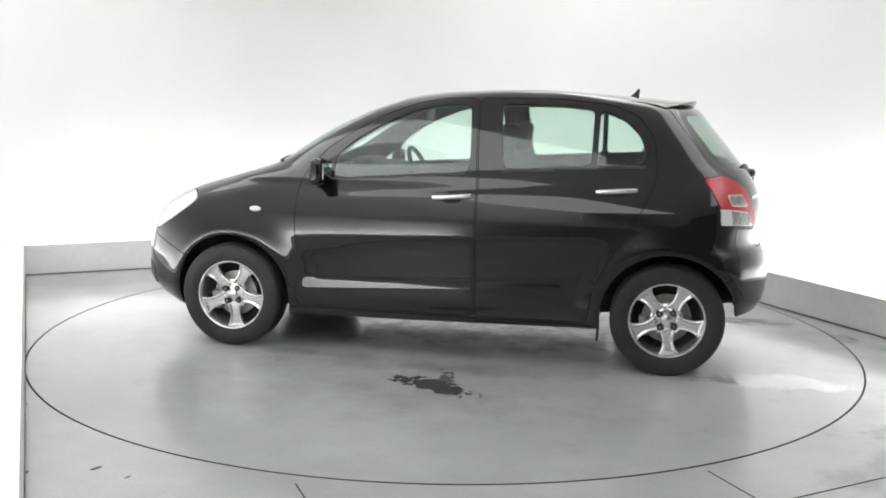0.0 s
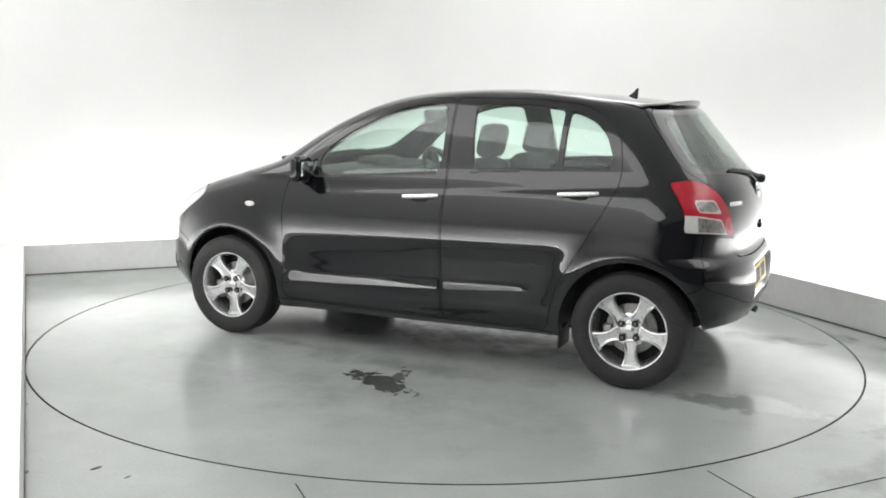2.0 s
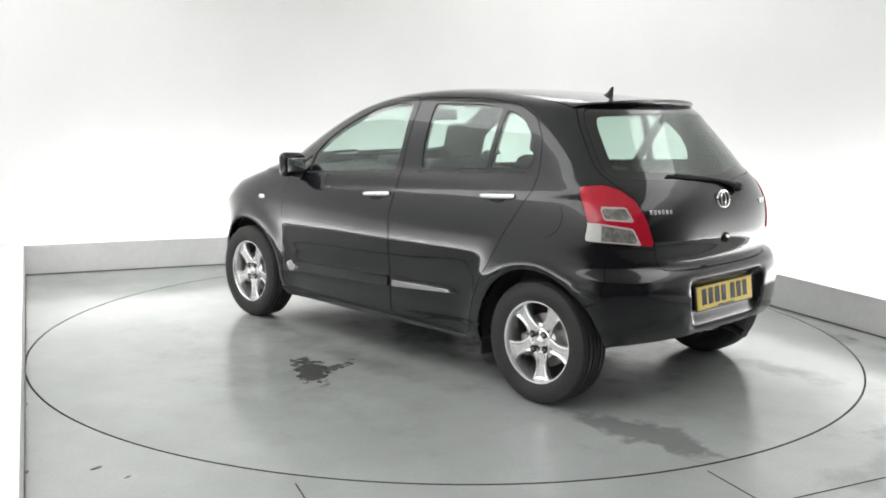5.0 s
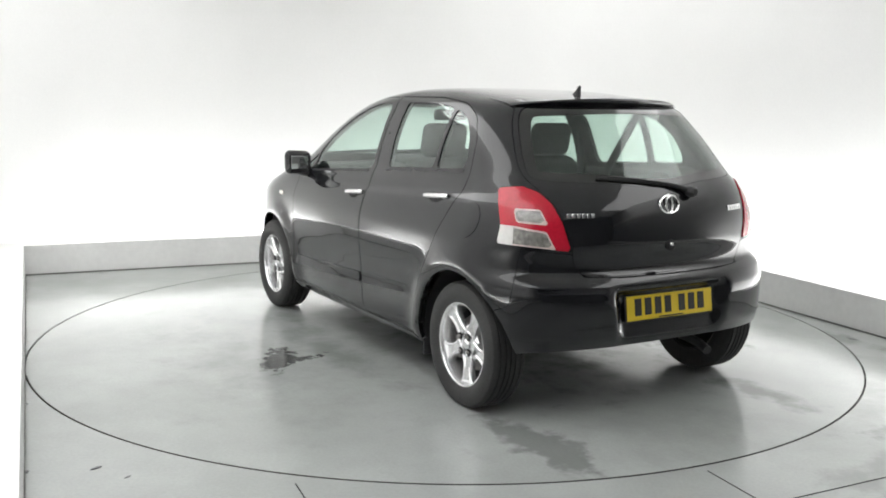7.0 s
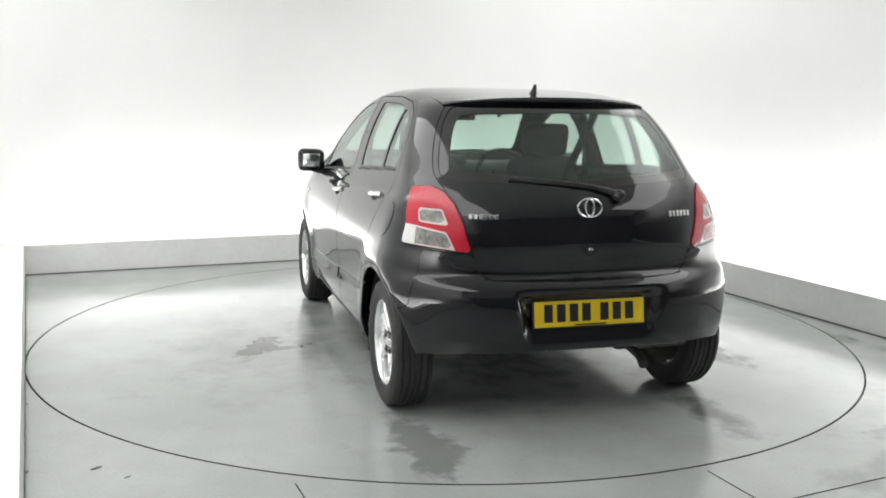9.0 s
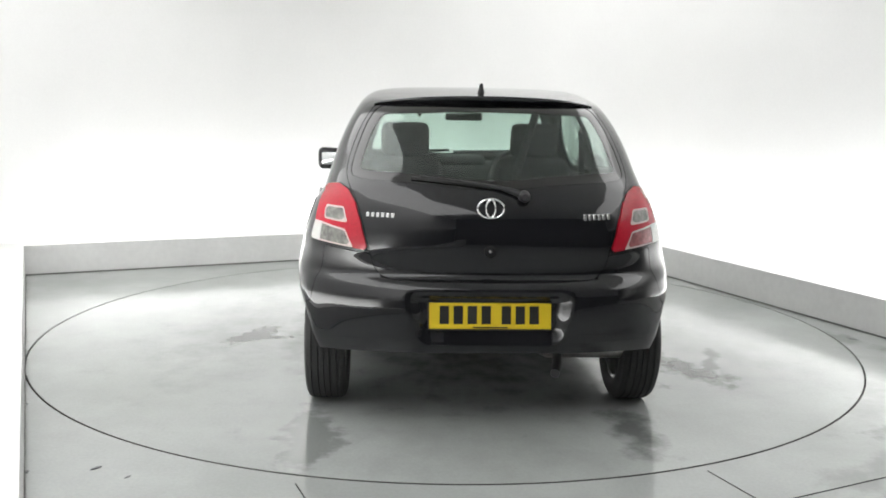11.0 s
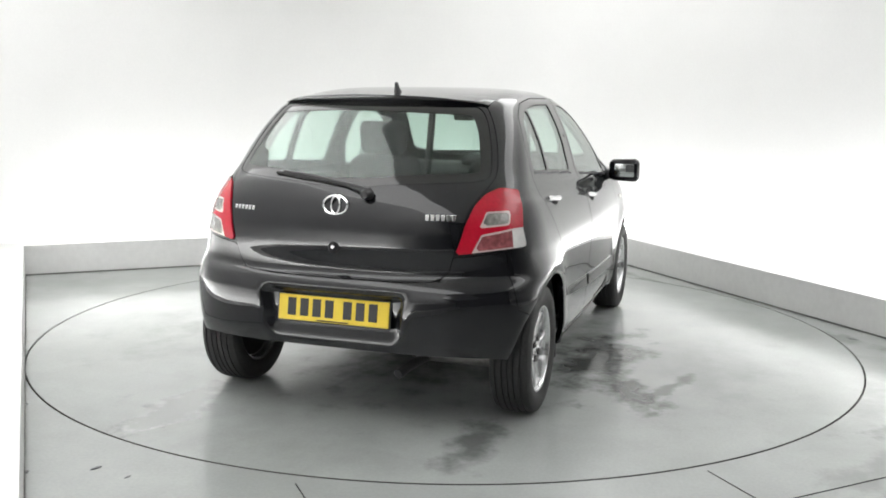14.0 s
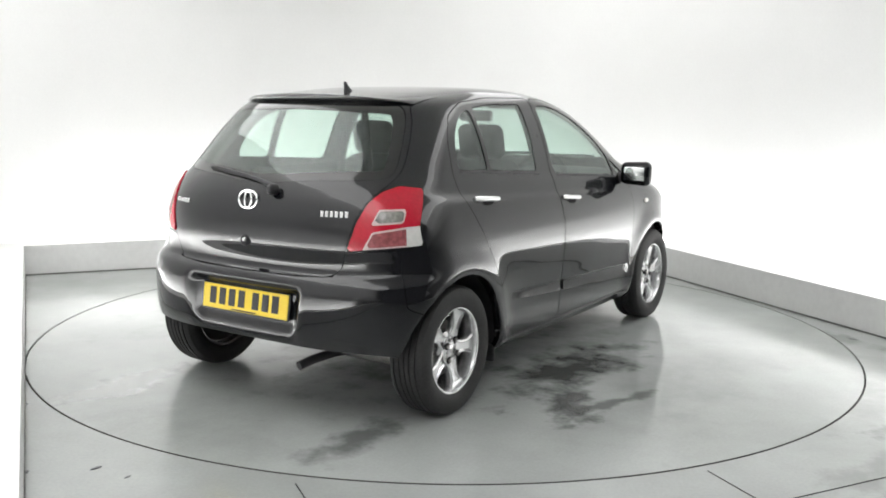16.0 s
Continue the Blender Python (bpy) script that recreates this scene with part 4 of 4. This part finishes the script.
    # floor pan, axle and guards
    part("floor_pan", from_bm("floor_pan", box((2.55, 1.10, .07), Matrix.Translation((1.66, 0, .235)), .03), GAP), GAP, car, "dark underside", put)
    part("sill_pan", from_bm("sill_pan", box((1.72, 1.50, .06), Matrix.Translation((1.23, 0, .265)), .02), GAP), GAP, car, "dark underside", put)
    part("boot_pan", from_bm("boot_pan", box((.80, 1.06, .10), Matrix.Translation((-.02, .0, .41)), .03), GAP), GAP, car, "dark underside", put)
    part("axle_beam", from_bm("axle_beam", add_tube(bmesh.new(), [(0.02, y, .285) for y in (-.66, -.2, .2, .66)], .036, 14), ALLOY_DARK), None, car, "dark axle beam", put)
    for s in (1, -1):
        part("mud_guard", box((.012, .17, .085), Matrix.Translation((.368, s * .715, .205)), .004), TRIM, car, "small black guard before the wheel", put)
    # front corners
    for s in (1, -1):
        part("wiper_blade", from_bm("wiper_blade", add_tube(bmesh.new(), [(nose_x(y, z) + .012, y, z) for y, z in ((.55 if s > 0 else .02, 1.058), (.30 if s > 0 else -.2, 1.062), (.05 if s > 0 else -.45, 1.07))], .010, 8), TRIM), None, car, "black windscreen wiper", put)


# ---- inside ----
def build_inside():
    for s in (1, -1):
        tilt = Matrix.Translation((1.10, s * .365, .47)) @ Matrix.Rotation(radians(-13), 4, "Y")
        bm = bmesh.new()
        add_box(bm, (.15, .47, .62), tilt @ Matrix.Translation((0, 0, .33)), .06, 4)
        for k in (1, -1):
            add_box(bm, (.19, .09, .46), tilt @ Matrix.Translation((.035, k * .205, .27)), .04, 3)
        for v in bm.verts:
            if v.co.z > .95:
                v.co.y = s * .365 + (v.co.y - s * .365) * (1 - (v.co.z - .95) * 1.1)
        seat = part("front_seat", from_bm("front_seat", bm, CLOTH), CLOTH, car, "dark grey cloth front seat", put)
        bm = box((.095, .27, .19), tilt @ Matrix.Translation((0, 0, .745)), .045, 4)
        part("headrest", from_bm("headrest", bm, CLOTH), CLOTH, seat)
        for k in (1, -1):
            bm = add_tube(bmesh.new(), [tilt @ Vector((0, k * .06, .60)), tilt @ Vector((0, k * .06, .70))], .007, 8)
            part("headrest_post", from_bm("headrest_post", bm, CHROME), CHROME, seat)
        part("cushion", box((.50, .49, .17), Matrix.Translation((1.34, s * .365, .46)) @ Matrix.Rotation(radians(-7), 4, "Y"), .06, 4), CLOTH, seat)
        strap = [(1.0, s * .655, 1.24), (1.005, s * .655, 1.0), (1.01, s * .67, .6)]
        part("seat_belt", from_bm("seat_belt", add_tube(bmesh.new(), strap, .022, 8, flat=.2), TRIM), TRIM, car, "black seat belt", put)
    strap = [(.035, -.255, 1.405), (.065, -.24, 1.33), (.18, -.18, 1.08), (.21, -.165, .96)]
    part("seat_belt", from_bm("seat_belt", add_tube(bmesh.new(), strap, .017, 8, flat=1.3), TRIM), TRIM, car, "black seat belt", put)
    # rear bench
    bm = box((.16, 1.26, .50), Matrix.Translation((.16, 0, .72)) @ Matrix.Rotation(radians(-16), 4, "Y"), .06, 4)
    bench = part("rear_seat", from_bm("rear_seat", bm, CLOTH), CLOTH, car, "dark grey cloth rear bench", put)
    part("cushion", box((.48, 1.26, .16), Matrix.Translation((.42, 0, .48)), .06, 4), CLOTH, bench)
    for y in (-.36, .36):
        part("headrest", box((.09, .27, .12), Matrix.Translation((.07, y, 1.00)), .04, 3), CLOTH, bench)
    part("parcel_shelf", box((.36, 1.16, .02), Matrix.Translation((-.16, 0, .955)), .008), DASH, car, "dark parcel shelf", put)
    # dashboard and wheel, on the right-hand side
    bm = box((.42, 1.38, .30), Matrix.Translation((1.92, 0, .86)), .10, 5)
    for v in bm.verts:
        if v.co.z > .9:
            v.co.x += .02
    part("dashboard", from_bm("dashboard", bm, DASH), DASH, car, "dark grey dashboard", put)
    part("instrument_pod", box((.16, .34, .09), Matrix.Translation((1.86, 0, 1.015)), .04, 4), DASH, car, "", put)
    m = Matrix.Translation((1.60, -.365, .935)) @ Matrix.Rotation(radians(-64), 4, "Y")
    bm = add_tube(bmesh.new(), [m @ Vector((.182 * math.cos(k * math.tau / 40), .182 * math.sin(k * math.tau / 40), 0)) for k in range(40)], .016, 10, closed=True)
    rim = part("steering_wheel", from_bm("steering_wheel", bm, DASH), DASH, car, "dark steering wheel", put)
    bm = box((.11, .15, .05), m @ Matrix.Translation((0, 0, -.02)), .02, 3)
    for a in (90, -90, 180):
        add_box(bm, (.13, .035, .02), m @ Matrix.Rotation(radians(a), 4, "Z") @ Matrix.Translation((.115, 0, -.01)), .006)
    part("wheel_boss", from_bm("wheel_boss", bm, DASH), DASH, rim)
    part("steering_column", from_bm("steering_column", add_tube(bmesh.new(), [m @ Vector((0, 0, -.03)), m @ Vector((0, 0, -.26))], .04, 12), DASH), DASH, rim)
    bm = box((.035, .23, .065), Matrix.Translation((1.48, 0, 1.325)), .018, 3)
    part("rear_view_mirror", from_bm("rear_view_mirror", bm, TRIM), TRIM, car, "black rear-view mirror", put)
    for s in (1, -1):
        part("sun_visor", box((.14, .40, .016), Matrix.Translation((1.36, s * .33, 1.395)) @ Matrix.Rotation(radians(16), 4, "Y"), .006), LINING, car, "", put)
        # door cards below the glass
        for x0, x1, z1 in ((1.07, 1.95, .97), (.42, 1.0, 1.03)):
            verts, faces = [], []
            for k in range(9):
                x = x0 + (x1 - x0) * k / 8
                for z, t in ((.32, .07), (.6, .08), (.8, .085), (z1 - .03, .07), (z1, .042), (z1, .034)):
                    verts.append((x, s * (skin_y(x, z) - t), z))
            for k in range(8):
                for j in range(5):
                    q = (6 * k + j, 6 * k + j + 1, 6 * k + j + 7, 6 * k + j + 6)
                    faces.append(q if s < 0 else q[::-1])
            part("door_card", mesh("door_card", verts, faces, DASH), DASH, car, "dark door lining", put)


def motions():
    rows = [(t, pose(0, 0, 0, 0, 0, a)) for t, a in TURN]
    walk(turntable, rows)
    walk(car, rows)


build_booth()
turntable = build_turntable()
car, put, front_doors, rear_doors, tailgate, rear_bumper = build_car()
build_wheels()
build_fittings()
build_inside()
motions()
